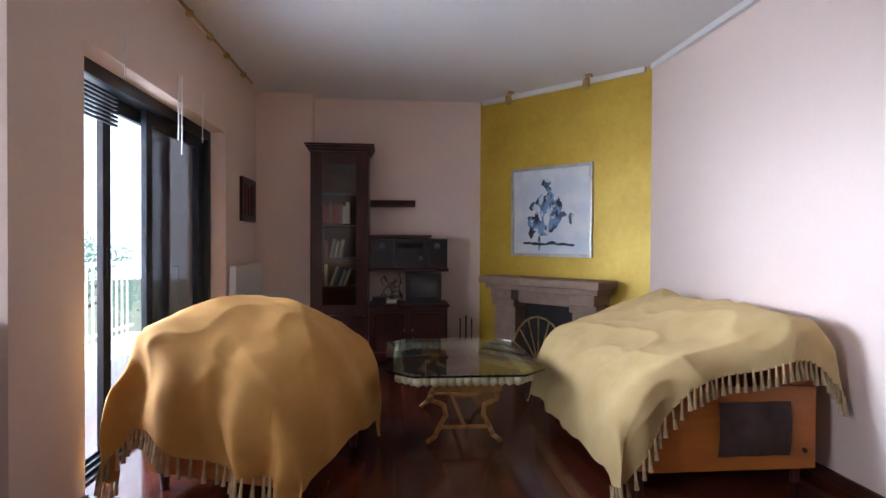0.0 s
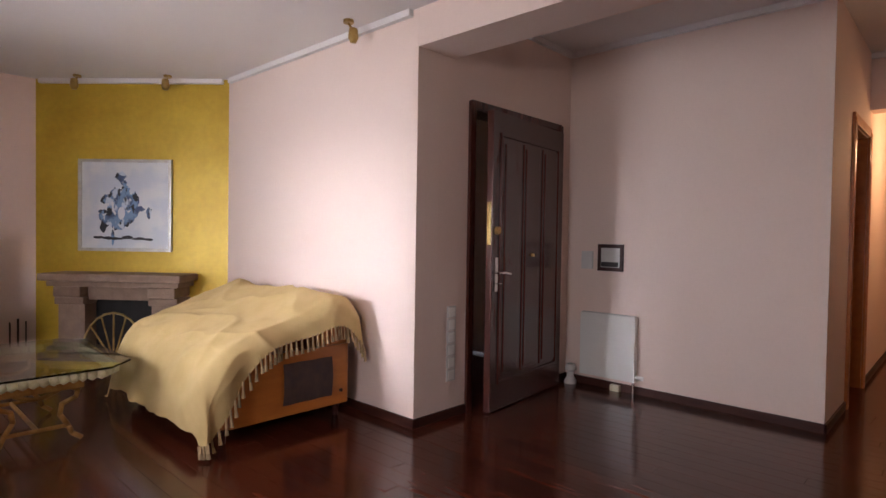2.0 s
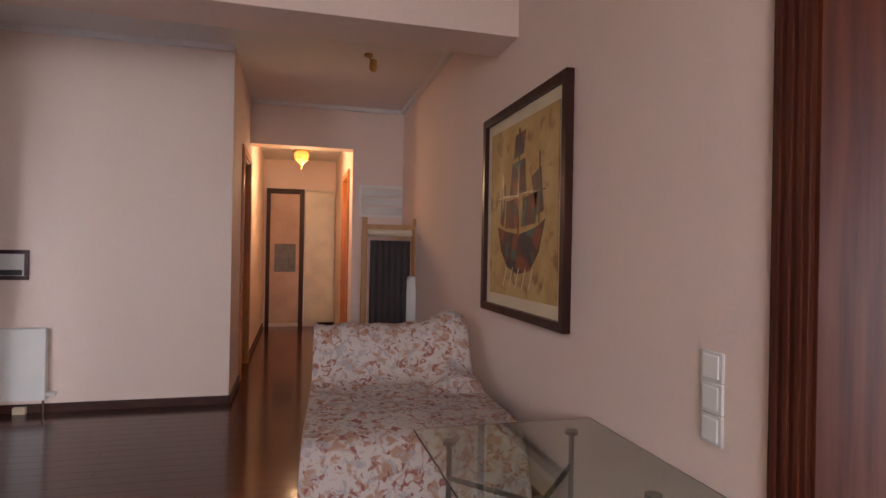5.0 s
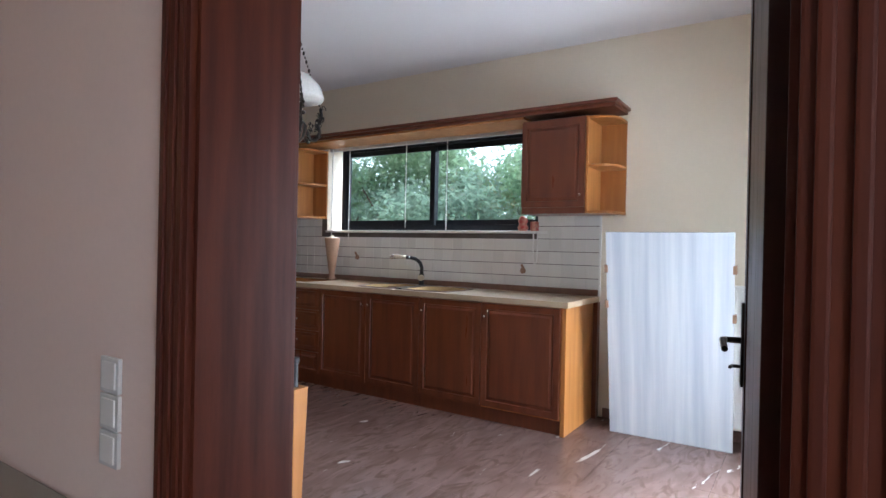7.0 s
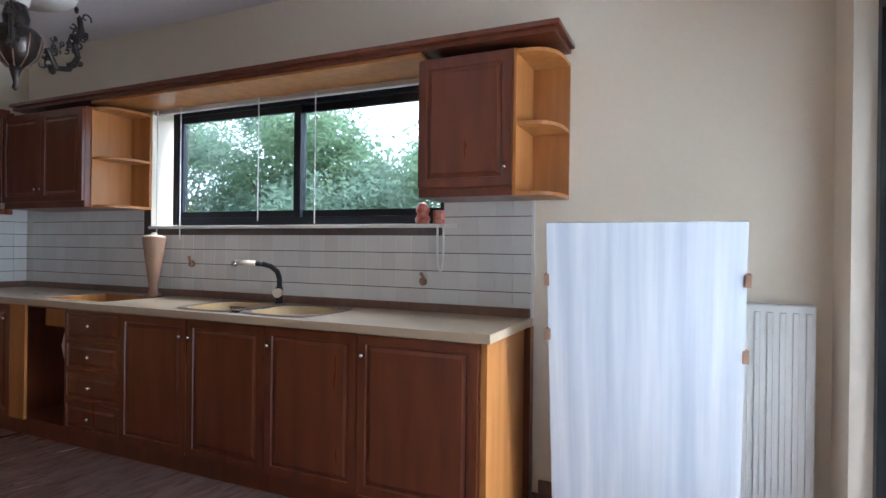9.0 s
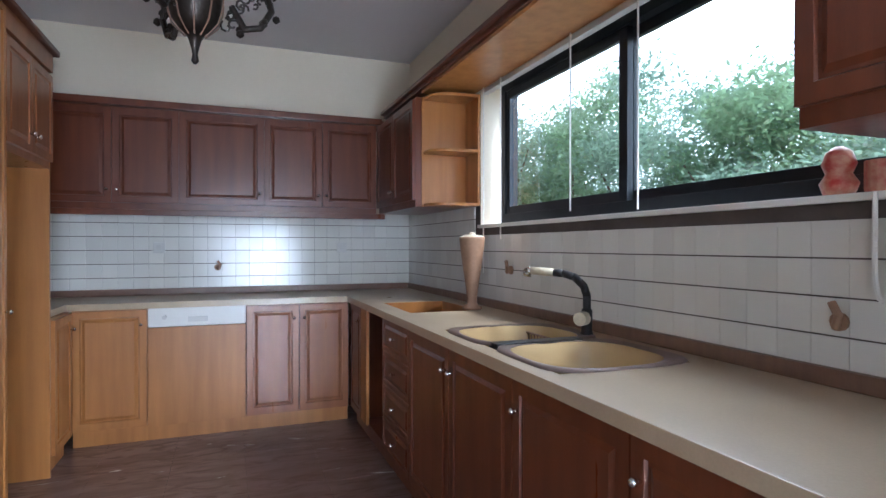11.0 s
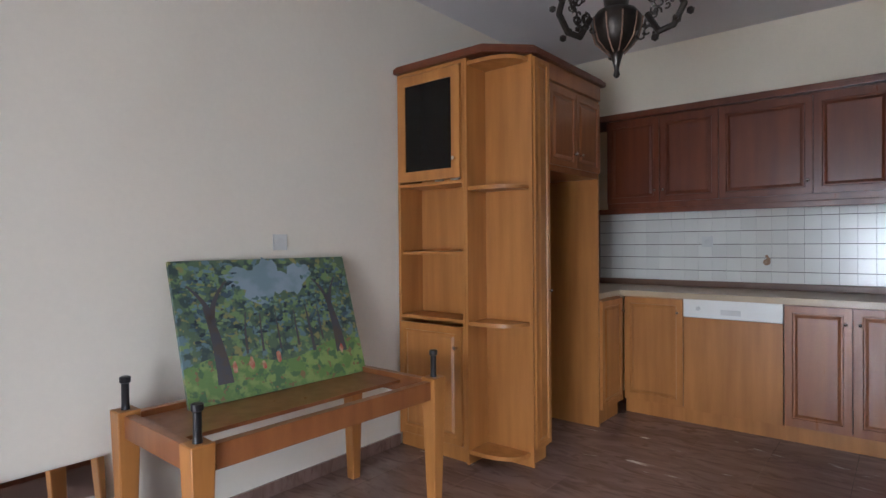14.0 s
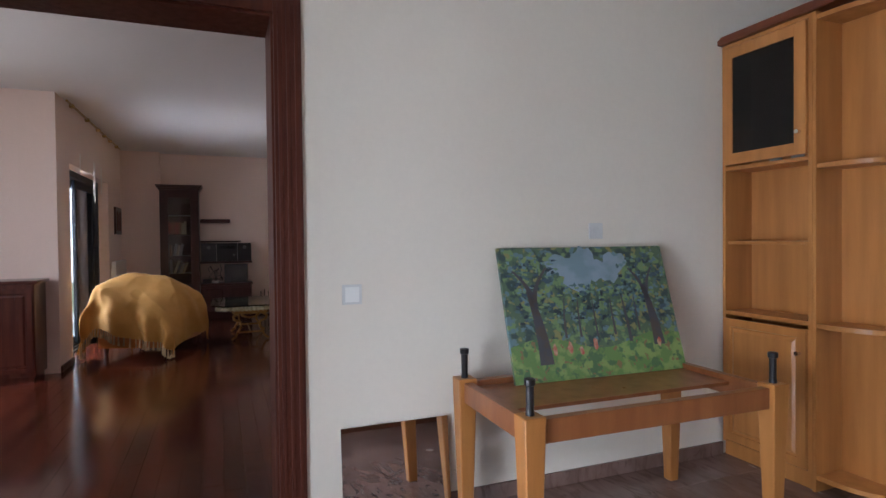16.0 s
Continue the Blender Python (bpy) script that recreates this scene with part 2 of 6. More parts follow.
def blotch(name, base, colors, scale, rough=0.7, stretch=(1, 1, 1), bump=0.05, dist=0.0, placed=False):
    """Layers of noise blotches on a base colour."""
    m = bpy.data.materials.new(name)
    m.use_nodes = True
    n, l = m.node_tree.nodes, m.node_tree.links
    b = n["Principled BSDF"]
    co = n.new("ShaderNodeTexCoord")
    mp = n.new("ShaderNodeMapping")
    mp.inputs["Scale"].default_value = stretch
    l.new(n.new("ShaderNodeNewGeometry").outputs["Position"] if placed else co.outputs["Object"], mp.inputs[0])
    last = None
    for i, (c, sc, lo, hi) in enumerate(colors):
        t = n.new("ShaderNodeTexNoise")
        t.inputs["Scale"].default_value, t.inputs["Detail"].default_value = sc * scale, 5
        t.inputs["Distortion"].default_value = dist
        off = n.new("ShaderNodeVectorMath")
        off.operation = "ADD"
        off.inputs[1].default_value = (i * 3.7, i * 1.9, i * 5.3)
        l.new(mp.outputs[0], off.inputs[0])
        l.new(off.outputs[0], t.inputs["Vector"])
        r = n.new("ShaderNodeMapRange")
        r.inputs["From Min"].default_value, r.inputs["From Max"].default_value = lo, hi
        l.new(t.outputs[0], r.inputs["Value"])
        mx = n.new("ShaderNodeMix")
        mx.data_type = "RGBA"
        mx.inputs["A"].default_value, mx.inputs["B"].default_value = rgb(base), rgb(c)
        if last:
            l.new(last, mx.inputs["A"])
        l.new(r.outputs[0], mx.inputs["Factor"])
        last = mx.outputs["Result"]
    l.new(last, b.inputs["Base Color"])
    b.inputs["Roughness"].default_value = rough
    bp = n.new("ShaderNodeBump")
    bp.inputs["Strength"].default_value, bp.inputs["Distance"].default_value = bump, 0.01
    l.new(t.outputs[0], bp.inputs["Height"])
    l.new(bp.outputs[0], b.inputs["Normal"])
    return m


M_FLORAL = blotch("floral_cover_cotton", (0.52, 0.45, 0.42), [((0.40, 0.24, 0.17), 9, 0.52, 0.60), ((0.28, 0.11, 0.085), 15, 0.56, 0.62), ((0.36, 0.33, 0.34), 11, 0.56, 0.64)], 1.7, 0.9, dist=1.2, bump=0.15)
M_MARBLE_F = blotch("red_brown_marble", (0.17, 0.105, 0.085), [((0.22, 0.14, 0.115), 2.2, 0.4, 0.62), ((0.135, 0.08, 0.062), 5, 0.5, 0.66), ((0.60, 0.54, 0.48), 2.0, 0.672, 0.715)], 1.0, 0.16, stretch=(2.4, 0.7, 1), dist=2.2, bump=0.01, placed=True)
M_SHIPART = blotch("ochre_painted_canvas", (0.46, 0.29, 0.10), [((0.55, 0.38, 0.16), 4, 0.45, 0.6), ((0.30, 0.17, 0.06), 9, 0.55, 0.65)], 1.0, 0.6)
M_HULL = blotch("dark_painted_ship", (0.10, 0.035, 0.022), [((0.03, 0.03, 0.04), 9, 0.45, 0.55), ((0.22, 0.05, 0.025), 7, 0.52, 0.6), ((0.05, 0.12, 0.12), 10, 0.56, 0.62)], 1.0, 0.55)
M_ABSTRACT = blotch("blue_white_abstract_print", (0.62, 0.62, 0.62), [((0.52, 0.55, 0.60), 4, 0.45, 0.6)], 1.0, 0.4)
M_INK = blotch("blue_black_ink", (0.05, 0.08, 0.16), [((0.16, 0.26, 0.42), 9, 0.45, 0.55), ((0.50, 0.55, 0.62), 12, 0.53, 0.58), ((0.012, 0.014, 0.02), 16, 0.5, 0.56)], 1.0, 0.4, stretch=(1, 1, 0.7))
M_ORCHARD = blotch("orchard_oil_paint", (0.085, 0.13, 0.075), [((0.04, 0.065, 0.06), 13, 0.48, 0.55), ((0.17, 0.25, 0.10), 19, 0.53, 0.6), ((0.24, 0.22, 0.08), 27, 0.57, 0.62), ((0.12, 0.19, 0.22), 23, 0.58, 0.63)], 1.0, 0.45, bump=0.3)
M_ORCH_SKY = blotch("pale_painted_sky", (0.24, 0.30, 0.36), [((0.18, 0.25, 0.28), 8, 0.45, 0.6)], 1.0, 0.45)
M_ORCH_GRASS = blotch("painted_grass", (0.13, 0.22, 0.06), [((0.22, 0.30, 0.09), 14, 0.48, 0.56), ((0.07, 0.14, 0.06), 21, 0.54, 0.6), ((0.22, 0.13, 0.06), 30, 0.6, 0.64)], 1.0, 0.45, bump=0.3)
M_ORCH_TRUNK = blotch("painted_tree_trunk", (0.065, 0.06, 0.07), [((0.08, 0.06, 0.05), 20, 0.45, 0.6)], 1.0, 0.45)
M_ORCH_PALE = blotch("painted_leaf_pale", (0.15, 0.23, 0.16), [((0.20, 0.26, 0.10), 18, 0.45, 0.55), ((0.14, 0.22, 0.26), 26, 0.52, 0.58)], 1.0, 0.45, bump=0.3)
M_ORCH_BLUE = blotch("painted_leaf_blue", (0.05, 0.085, 0.12), [((0.08, 0.14, 0.13), 18, 0.45, 0.55), ((0.02, 0.03, 0.04), 26, 0.52, 0.58)], 1.0, 0.45, bump=0.3)


# ---------------- building helpers ----------------
def bm_box(x0, y0, z0, x1, y1, z1, bevel=0.0, bm=None):
    b = bm or bmesh.new()
    r = bmesh.ops.create_cube(b, size=1.0)
    for v in r["verts"]:
        v.co = Vector(((x0 + x1) / 2 + v.co.x * (x1 - x0), (y0 + y1) / 2 + v.co.y * (y1 - y0), (z0 + z1) / 2 + v.co.z * (z1 - z0)))
    if bevel:
        es = {e for v in r["verts"] for e in v.link_edges}
        bmesh.ops.bevel(b, geom=list(es), offset=bevel, segments=2, affect="EDGES", profile=0.7)
    return b


def bm_boxes(rows, bevel=0.0):
    b = bmesh.new()
    for r in rows:
        bm_box(*r, bevel=bevel, bm=b)
    return b


def bm_cyl(p0, p1, r0, r1=None, seg=12, bm=None):
    b = bm or bmesh.new()
    p0, p1 = Vector(p0), Vector(p1)
    d = p1 - p0
    m = Matrix.Translation((p0 + p1) / 2) @ d.to_track_quat("Z", "Y").to_matrix().to_4x4()
    bmesh.ops.create_cone(b, cap_ends=True, segments=seg, radius1=r0, radius2=r0 if r1 is None else r1, depth=d.length, matrix=m)
    return b


def bm_tube(points, r, seg=8, bm=None):
    b = bm or bmesh.new()
    for a, c in zip(points, points[1:]):
        bm_cyl(a, c, r, seg=seg, bm=b)
    for p in points[1:-1]:
        bmesh.ops.create_uvsphere(b, u_segments=seg, v_segments=6, radius=r, matrix=Matrix.Translation(p))
    return b


def bm_lathe(profile, seg=20, center=(0, 0, 0), bm=None):
    b = bm or bmesh.new()
    rings = []
    for r, z in profile:
        rings.append([b.verts.new((center[0] + r * math.cos(2 * math.pi * i / seg), center[1] + r * math.sin(2 * math.pi * i / seg), center[2] + z)) for i in range(seg)])
    for a, c in zip(rings, rings[1:]):
        for i in range(seg):
            b.faces.new((a[i], a[(i + 1) % seg], c[(i + 1) % seg], c[i]))
    b.faces.new(list(reversed(rings[0])))
    b.faces.new(rings[-1])
    return b


def bm_grid(fn, nu, nv, bm=None):
    b = bm or bmesh.new()
    vs = [[b.verts.new(fn(i / nu, j / nv)) for j in range(nv + 1)] for i in range(nu + 1)]
    for i in range(nu):
        for j in range(nv):
            b.faces.new((vs[i][j], vs[i + 1][j], vs[i + 1][j + 1], vs[i][j + 1]))
    return b


def bm_door(w, h, border=0.06, t=0.02, x=0.0, z=0.0, y=0.0, rails=1):
    """A cabinet door with a raised panel. Its front looks towards -y; (x, z) is its lower left corner, y its back."""
    b = bmesh.new()
    bm_box(x, y - t, z, x + w, y, z + h, bm=b)
    b.faces.ensure_lookup_table()
    f = min(b.faces, key=lambda q: q.calc_center_median().y)
    bmesh.ops.inset_individual(b, faces=[f], thickness=border, depth=0)
    bmesh.ops.inset_individual(b, faces=[f], thickness=0.006, depth=-0.008)
    bmesh.ops.inset_individual(b, faces=[f], thickness=0.012, depth=0)
    bmesh.ops.inset_individual(b, faces=[f], thickness=0.022, depth=0.008)
    return b


def mesh_of(name, bm, mat, smooth=False):
    me = bpy.data.meshes.new(name)
    bmesh.ops.recalc_face_normals(bm, faces=bm.faces)
    bm.to_mesh(me)
    bm.free()
    me.materials.append(mat)
    if smooth:
        me.shade_smooth()
    return me


def part(name, bm, mat, parent, label="", smooth=False):
    ob = new(name, mesh_of(name, bm, mat, smooth))
    ob.parent = parent
    return tagged(ob, label)


def thing(name, label, category, m=None, group="", kind=""):
    ob = new(name)
    ob.empty_display_size = 0.1
    if m is not None:
        ob.matrix_world = m
    return tagged(ob, label, category, group, kind)


def solid(name, bm, mat, label, category, m=None, group="", kind="", smooth=False):
    ob = new(name, mesh_of(name, bm, mat, smooth))
    if m is not None:
        ob.matrix_world = m
    return tagged(ob, label, category, group, kind)


def structure(name, bm, mat, label, category):
    return solid(name, bm, mat, label, category, kind="structure")


def wall_boxes(axis, a0, a1, s0, s1, z0, z1, holes=()):
    """Boxes of a wall: axis is the one across it, a0..a1 its thickness, s0..s1 its run, holes (s0, s1, z0, z1)."""
    rows, cur = [], s0
    for h0, h1, g0, g1 in sorted(holes):
        if h0 > cur:
            rows.append((cur, h0, z0, z1))
        if g0 > z0:
            rows.append((h0, h1, z0, g0))
        if g1 < z1:
            rows.append((h0, h1, g1, z1))
        cur = h1
    if cur < s1:
        rows.append((cur, s1, z0, z1))
    return [(a0, p, q, a1, r, s) if axis == "x" else (p, a0, q, r, a1, s) for p, r, q, s in rows]


# ---------------- structure ----------------
CL, CE = 2.67, 2.83
structure("wall_living_west", bm_boxes(wall_boxes("x", -0.8, -0.5, 3.33, 7.4, 0, CE, [(3.83, 5.97, 0, 2.06)])), M_WALL, "cream plastered wall with a balcony opening", "wall")
structure("wall_nook_north", bm_box(-1.9, 3.33, 0, -0.8, 3.53, CE), M_WALL, "cream plastered wall of a side nook", "wall")
# Unseen wall; its opening is added to let the nook's fill lamp in.
structure("wall_nook_west", bm_boxes(wall_boxes("x", -2.1, -1.9, -0.6, 3.53, 0, CE, [(0.5, 2.1, 1.0, 2.2)])), M_WALL, "plain unseen cream wall with an opening added for the fill lamp", "wall")
structure("wall_living_north", bm_boxes([(-0.5, 7.2, 0, 2.6, 7.4, CE), (-0.5, 7.02, 0, 0.05, 7.2, CE)]), M_WALL, "cream plastered back wall with a shallow pier", "wall")
gold_len = math.hypot(3.02 - 1.79, 7.2 - 5.8)
GOLD = Matrix.Translation((1.79, 7.2, 0)) @ Matrix.Rotation(math.atan2(5.8 - 7.2, 3.02 - 1.79), 4, "Z")
gw = structure("wall_gold", bm_box(0, 0, 0, gold_len, 0.2, CE), M_GOLD, "diagonal chimney wall painted brushed gold", "wall")
gw.matrix_world = GOLD
structure("wall_living_east", bm_box(3.02, 3.25, 0, 3.22, 6.2, CE), M_WALL, "smooth pale plastered wall behind the sofa", "wall")
structure("wall_entrance", bm_boxes(wall_boxes("y", 3.25, 3.45, 3.22, 5.06, 0, CE, [(3.56, 4.67, 0, 2.16)])), M_WALL, "pale plastered wall with the entrance door", "wall")
# Closed box added behind the entrance door; it blocks sky light in the gap.
structure("wall_stairwell", bm_boxes([(3.22, 5.2, 0, 5.3, 5.3, CE), (5.2, 3.45, 0, 5.3, 5.2, CE), (3.22, 3.45, CE, 5.3, 5.3, CE + 0.1)]), M_WALL, "plain walls added behind the entrance door to keep its gap dark", "wall")
structure("wall_radiator", bm_box(4.86, 1.34, 0, 5.06, 3.25, CE), M_WALL, "pale pink-cream plastered wall", "wall")
structure("wall_corridor_north", bm_boxes(wall_boxes("y", 1.34, 1.54, 5.06, 9.5, 0, CE, [(5.66, 6.46, 0, 2.14)])), M_WALL, "cream corridor wall with a doorway", "wall")
structure("wall_hall_east", bm_boxes(wall_boxes("x", 6.5, 6.7, -0.33, 1.34, 0, CE, [(0.24, 1.34, 0, 2.36)])), M_WALL, "cream wall with the corridor opening", "wall")
structure("wall_corridor_south", bm_boxes(wall_boxes("y", 0.04, 0.24, 6.7, 9.5, 0, 2.62, [(6.95, 7.7, 0, 2.14)])), M_WALL, "cream corridor wall with a lit doorway", "wall")
structure("wall_corridor_end", bm_boxes(wall_boxes("x", 9.3, 9.5, 0.24, 1.34, 0, 2.62)), M_WALL, "cream wall at the corridor's end", "wall")
structure("wall_side_room", bm_boxes([(5.2, 2.6, 0, 7.2, 2.7, CE), (5.1, 1.54, 0, 5.2, 2.7, CE), (7.2, 1.54, 0, 7.3, 2.7, CE), (6.7, -1.2, 0, 8.2, -1.1, 2.62), (8.2, -1.2, 0, 8.3, 0.04, 2.62), (6.7, -1.1, 0, 6.8, 0.04, 2.62)]), M_WALL, "plain walls of two side rooms", "wall")
structure("wall_living_south", bm_boxes(wall_boxes("y", -0.46, -0.33, -1.9, 6.7, 0, CE, [(0.04, 1.17, 0, 2.18)])), M_WALL, "pale pinkish plastered wall with the kitchen doorway", "wall")
structure("wall_kitchen_north", bm_boxes(wall_boxes("y", -0.6, -0.46, -1.9, 6.7, 0, CE, [(0.04, 1.17, 0, 2.18)])), M_KNORTH, "pale cream plastered wall with the kitchen doorway", "wall")
structure("wall_kitchen_west", bm_boxes(wall_boxes("x", -0.14, 0.07, -3.82, -0.6, 0, CE, [(-3.52, -1.7, 0, 2.22)])), M_KWALL, "pale yellow plastered wall with a balcony door opening", "wall")
WKS = structure("wall_kitchen_south", bm_boxes(wall_boxes("y", -4.08, -3.82, -0.14, 5.94, 0, CE, [(1.87, 4.21, 1.39, 2.24)])), M_KWALL, "pale yellow plastered wall with a wide window", "wall")
WKE = structure("wall_kitchen_east", bm_box(5.68, -3.82, 0, 5.94, -0.6, CE), M_KWALL, "pale yellow plastered kitchen wall", "wall")
structure("ceiling_living", bm_box(-2.1, -0.33, CL, 3.02, 7.4, CL + 0.3), M_CEIL, "white painted living room ceiling", "ceiling")
structure("ceiling_hall", bm_boxes([(3.36, -0.33, CE, 6.7, 3.45, CE + 0.2), (5.1, 1.54, CE + 0.004, 7.3, 2.7, CE + 0.2)]), M_CEIL, "white painted hall ceiling", "ceiling")
structure("ceiling_corridor", bm_box(6.7, -1.2, 2.62, 9.5, 1.34, 2.8), M_CEIL, "white painted corridor ceiling", "ceiling")
structure("ceiling_kitchen", bm_box(-0.14, -4.08, CE, 5.94, -0.6, CE + 0.2), M_CEIL, "white painted kitchen ceiling", "ceiling")
structure("ceiling_beam", bm_box(3.02, -0.33, 2.43, 3.36, 3.25, 2.97, 0.004), M_WALL, "cream plastered ceiling beam", "beam")
FLOOR = structure("floor_living", bm_boxes([(-1.9, -0.45, -0.2, 9.5, 7.4, -0.014), (6.7, -1.2, -0.2, 8.3, -0.45, -0.014)]), M_SUBFLOOR, "glossy dark red-brown parquet floor", "floor")
KFLOOR = structure("floor_kitchen", bm_box(-0.14, -4.08, -0.2, 5.94, -0.45, -0.012), M_GROUT, "polished red-brown marble floor with white veins", "floor")


def baseboard(rows, mat, label, name="baseboard"):
    structure(name, bm_boxes(rows, 0.003), mat, label, "baseboard")


BH = 0.062
baseboard([(-0.5, 3.335, 0, -0.484, 3.83, BH), (-0.5, 5.97, 0, -0.484, 7.02, BH), (-0.5, 7.004, 0, 0.05, 7.02, BH), (0.05, 7.184, 0, 1.7, 7.2, BH)], M_BASE, "dark stained wooden baseboard")
baseboard([(3.004, 3.234, 0, 3.02, 5.75, BH), (3.004, 3.234, 0, 3.52, 3.25, BH), (4.71, 3.234, 0, 4.86, 3.25, BH), (4.844, 1.324, 0, 4.86, 3.234, BH), (4.844, 1.324, 0, 5.58, 1.34, BH), (6.54, 1.324, 0, 9.3, 1.34, BH), (6.484, -0.33, 0, 6.5, 0.24, BH), (9.284, 0.24, 0, 9.3, 0.5, BH), (1.34, -0.33, 0, 6.48, -0.314, BH), (-1.9, -0.33, 0, 0.13, -0.314, BH)], M_BASE, "dark stained wooden baseboard")
baseboard([(1.34, -0.614, 0, 3.58, -0.6, 0.07), (0.07, -3.82, 0, 1.33, -3.806, 0.07), (0.07, -3.806, 0, 0.084, -3.54, 0.07)], M_MARBLE_F, "low red-brown marble skirting")


def ceiling_trim(rows):
    structure("trim", bm_boxes(rows, 0.006), M_CEIL, "white plaster ceiling cornice", "trim")


ceiling_trim([(2.98, 3.3, CL - 0.045, 3.02, 5.75, CL), (4.82, 1.34, CE - 0.045, 4.86, 3.21, CE), (3.36, 3.21, CE - 0.045, 4.86, 3.25, CE), (6.46, -0.29, CE - 0.045, 6.5, 1.34, CE), (3.36, -0.33, CE - 0.045, 6.46, -0.29, CE)])
gt = structure("trim", bm_box(0.05, -0.04, CL - 0.045, gold_len - 0.05, 0, CL, 0.006), M_CEIL, "white plaster ceiling cornice", "trim")
gt.matrix_world = GOLD


def join(bms):
    out = bmesh.new()
    for b in bms:
        me = bpy.data.meshes.new("t")
        b.to_mesh(me)
        b.free()
        out.from_mesh(me)
        bpy.data.meshes.remove(me)
    return out


# ---------------- doors, windows, frames ----------------
def bm_frame(w, h, t, d, y=0.0, bm=None):
    """Four bars round an opening w x h, of width t, from y to y + d."""
    return bm_boxes([(0, y, 0, t, y + d, h), (w - t, y, 0, w, y + d, h), (t, y, h - t, w - t, y + d, h), (t, y, 0, w - t, y + d, t)], 0.003)


def sliding_window(name, label, m, w, h, panes, bar=0.05, category="window", sub=0.055):
    win = thing(name, label, category, m, kind="structure")
    part("window_frame", bm_frame(w, h, bar, 0.09), M_METALD, win)
    for x0, x1, y in panes:
        s = part("sash", bmesh_shift(bm_frame(x1 - x0, h - 2 * bar + 0.02, sub, 0.03), (x0, y, bar - 0.01)), M_METALD, win)
        g = part("pane", bm_box(x0 + sub - 0.005, y + 0.012, bar + sub - 0.015, x1 - sub + 0.005, y + 0.018, h - bar - sub + 0.015), M_GLASS, s)
        g.visible_shadow = False
    return win


def bmesh_shift(bm, v):
    bmesh.ops.translate(bm, verts=bm.verts, vec=v)
    return bm


# kitchen window: local x runs east to west seen from inside, so it is turned about z
kwin = sliding_window("window_kitchen", "dark aluminium sliding window above the sink", pose(4.09, -3.9, 1.40, 0, 0, 180), 2.21, 0.83, [(0.03, 1.14, 0.012), (1.08, 2.18, 0.05)])
structure("window_sill", bm_box(1.80, -3.9, 1.372, 4.21, -3.795, 1.392, 0.003), M_WHITEP, "white marble window sill", "sill")
# balcony door in the living room
bd = thing("balcony_door", "dark aluminium sliding balcony door, half open, with a shutter leaf", "door", pose(-0.62, 3.83, 0, 0, 0, 90), kind="structure")
part("door_frame", bm_boxes([(0, 0, 0, 0.05, 0.15, 2.06), (2.09, 0, 0, 2.14, 0.15, 2.06), (0.05, 0, 1.99, 2.09, 0.15, 2.06)], 0.003), M_METALD, bd)
part("rail", bm_boxes([(0.0, 0.0, 0.0, 2.14, 0.16, 0.012), (0, 0.03, 0.012, 2.14, 0.04, 0.03), (0, 0.08, 0.012, 2.14, 0.09, 0.03), (0, 0.13, 0.012, 2.14, 0.14, 0.03)]), M_METALD, bd)
for x0, x1, y in ((0.62, 1.55, 0.1), (1.05, 2.1, 0.05)):
    s = part("sash", bmesh_shift(bm_frame(x1 - x0, 1.96, 0.085, 0.035), (x0, y, 0.03)), M_METALD, bd)
    g = part("pane", bm_box(x0 + 0.08, y + 0.014, 0.11, x1 - 0.08, y + 0.02, 1.91), M_GLASS if x0 < 1 else M_SMOKE, s)
    g.visible_shadow = x0 > 1
    part("handle", bm_box(x0 + 0.03, y - 0.008, 0.98, x0 + 0.05, y, 1.14, 0.003), M_BLACK, s)
sl = part("shutter_box", bm_boxes([(0.05, 0.03, 1.80 + 0.022 * i, 0.64, 0.05, 1.812 + 0.022 * i) for i in range(8)]), M_METALD, bd, "dark louvre slats")
for i, (x, z) in enumerate(((0.3, 1.98), (1.0, 1.8), (1.06, 1.72), (1.45, 1.86))):
    solid("pull_cord", bm_tube([(-0.46, 3.83 + x, 2.2), (-0.465, 3.835 + x, z)], 0.004, 6), M_WHITEP, "thin white blind cord hanging by the balcony door", "cord", group="blind cords")
solid("curtain_rail", bm_tube([(-0.42, 3.4, CL - 0.06), (-0.42, 6.5, CL - 0.06)], 0.012, 8), M_BRASS, "slim brass curtain rail under the ceiling", "curtain rail")
for y in (3.6, 4.3, 4.9, 5.3, 5.7, 6.2):
    solid("curtain_ring", bm_lathe([(0.02, -0.02), (0.026, 0), (0.02, 0.02)], 10, (-0.42, y, CL - 0.07)), M_BRASS, "small brass curtain ring bracket", "ring", group="curtain rings")
# kitchen balcony door
kb = thing("kitchen_balcony_door", "dark aluminium sliding balcony door, open", "door", pose(-0.02, -3.5, 0, 0, 0, 90), kind="structure")
part("door_frame", bm_boxes([(0, -0.02, 0, 0.05, 0.12, 2.2), (1.75, -0.02, 0, 1.8, 0.12, 2.2), (0.05, -0.02, 2.14, 1.75, 0.12, 2.2), (0, -0.02, 0, 1.8, 0.12, 0.02)], 0.003), M_METALD, kb)
for x0, x1, y in ((0.05, 0.95, 0.03), (0.08, 0.98, 0.075)):
    s = part("sash", bmesh_shift(bm_frame(x1 - x0, 2.1, 0.085, 0.035), (x0, y, 0.03)), M_METALD, kb)
    g = part("pane", bm_box(x0 + 0.08, y + 0.014, 0.11, x1 - 0.08, y + 0.02, 2.05), M_GLASS, s)
    g.visible_shadow = False
    part("handle", bm_box(x1 - 0.05, y - 0.01, 0.98, x1 - 0.03, y, 1.16, 0.003), M_CHROME, s)


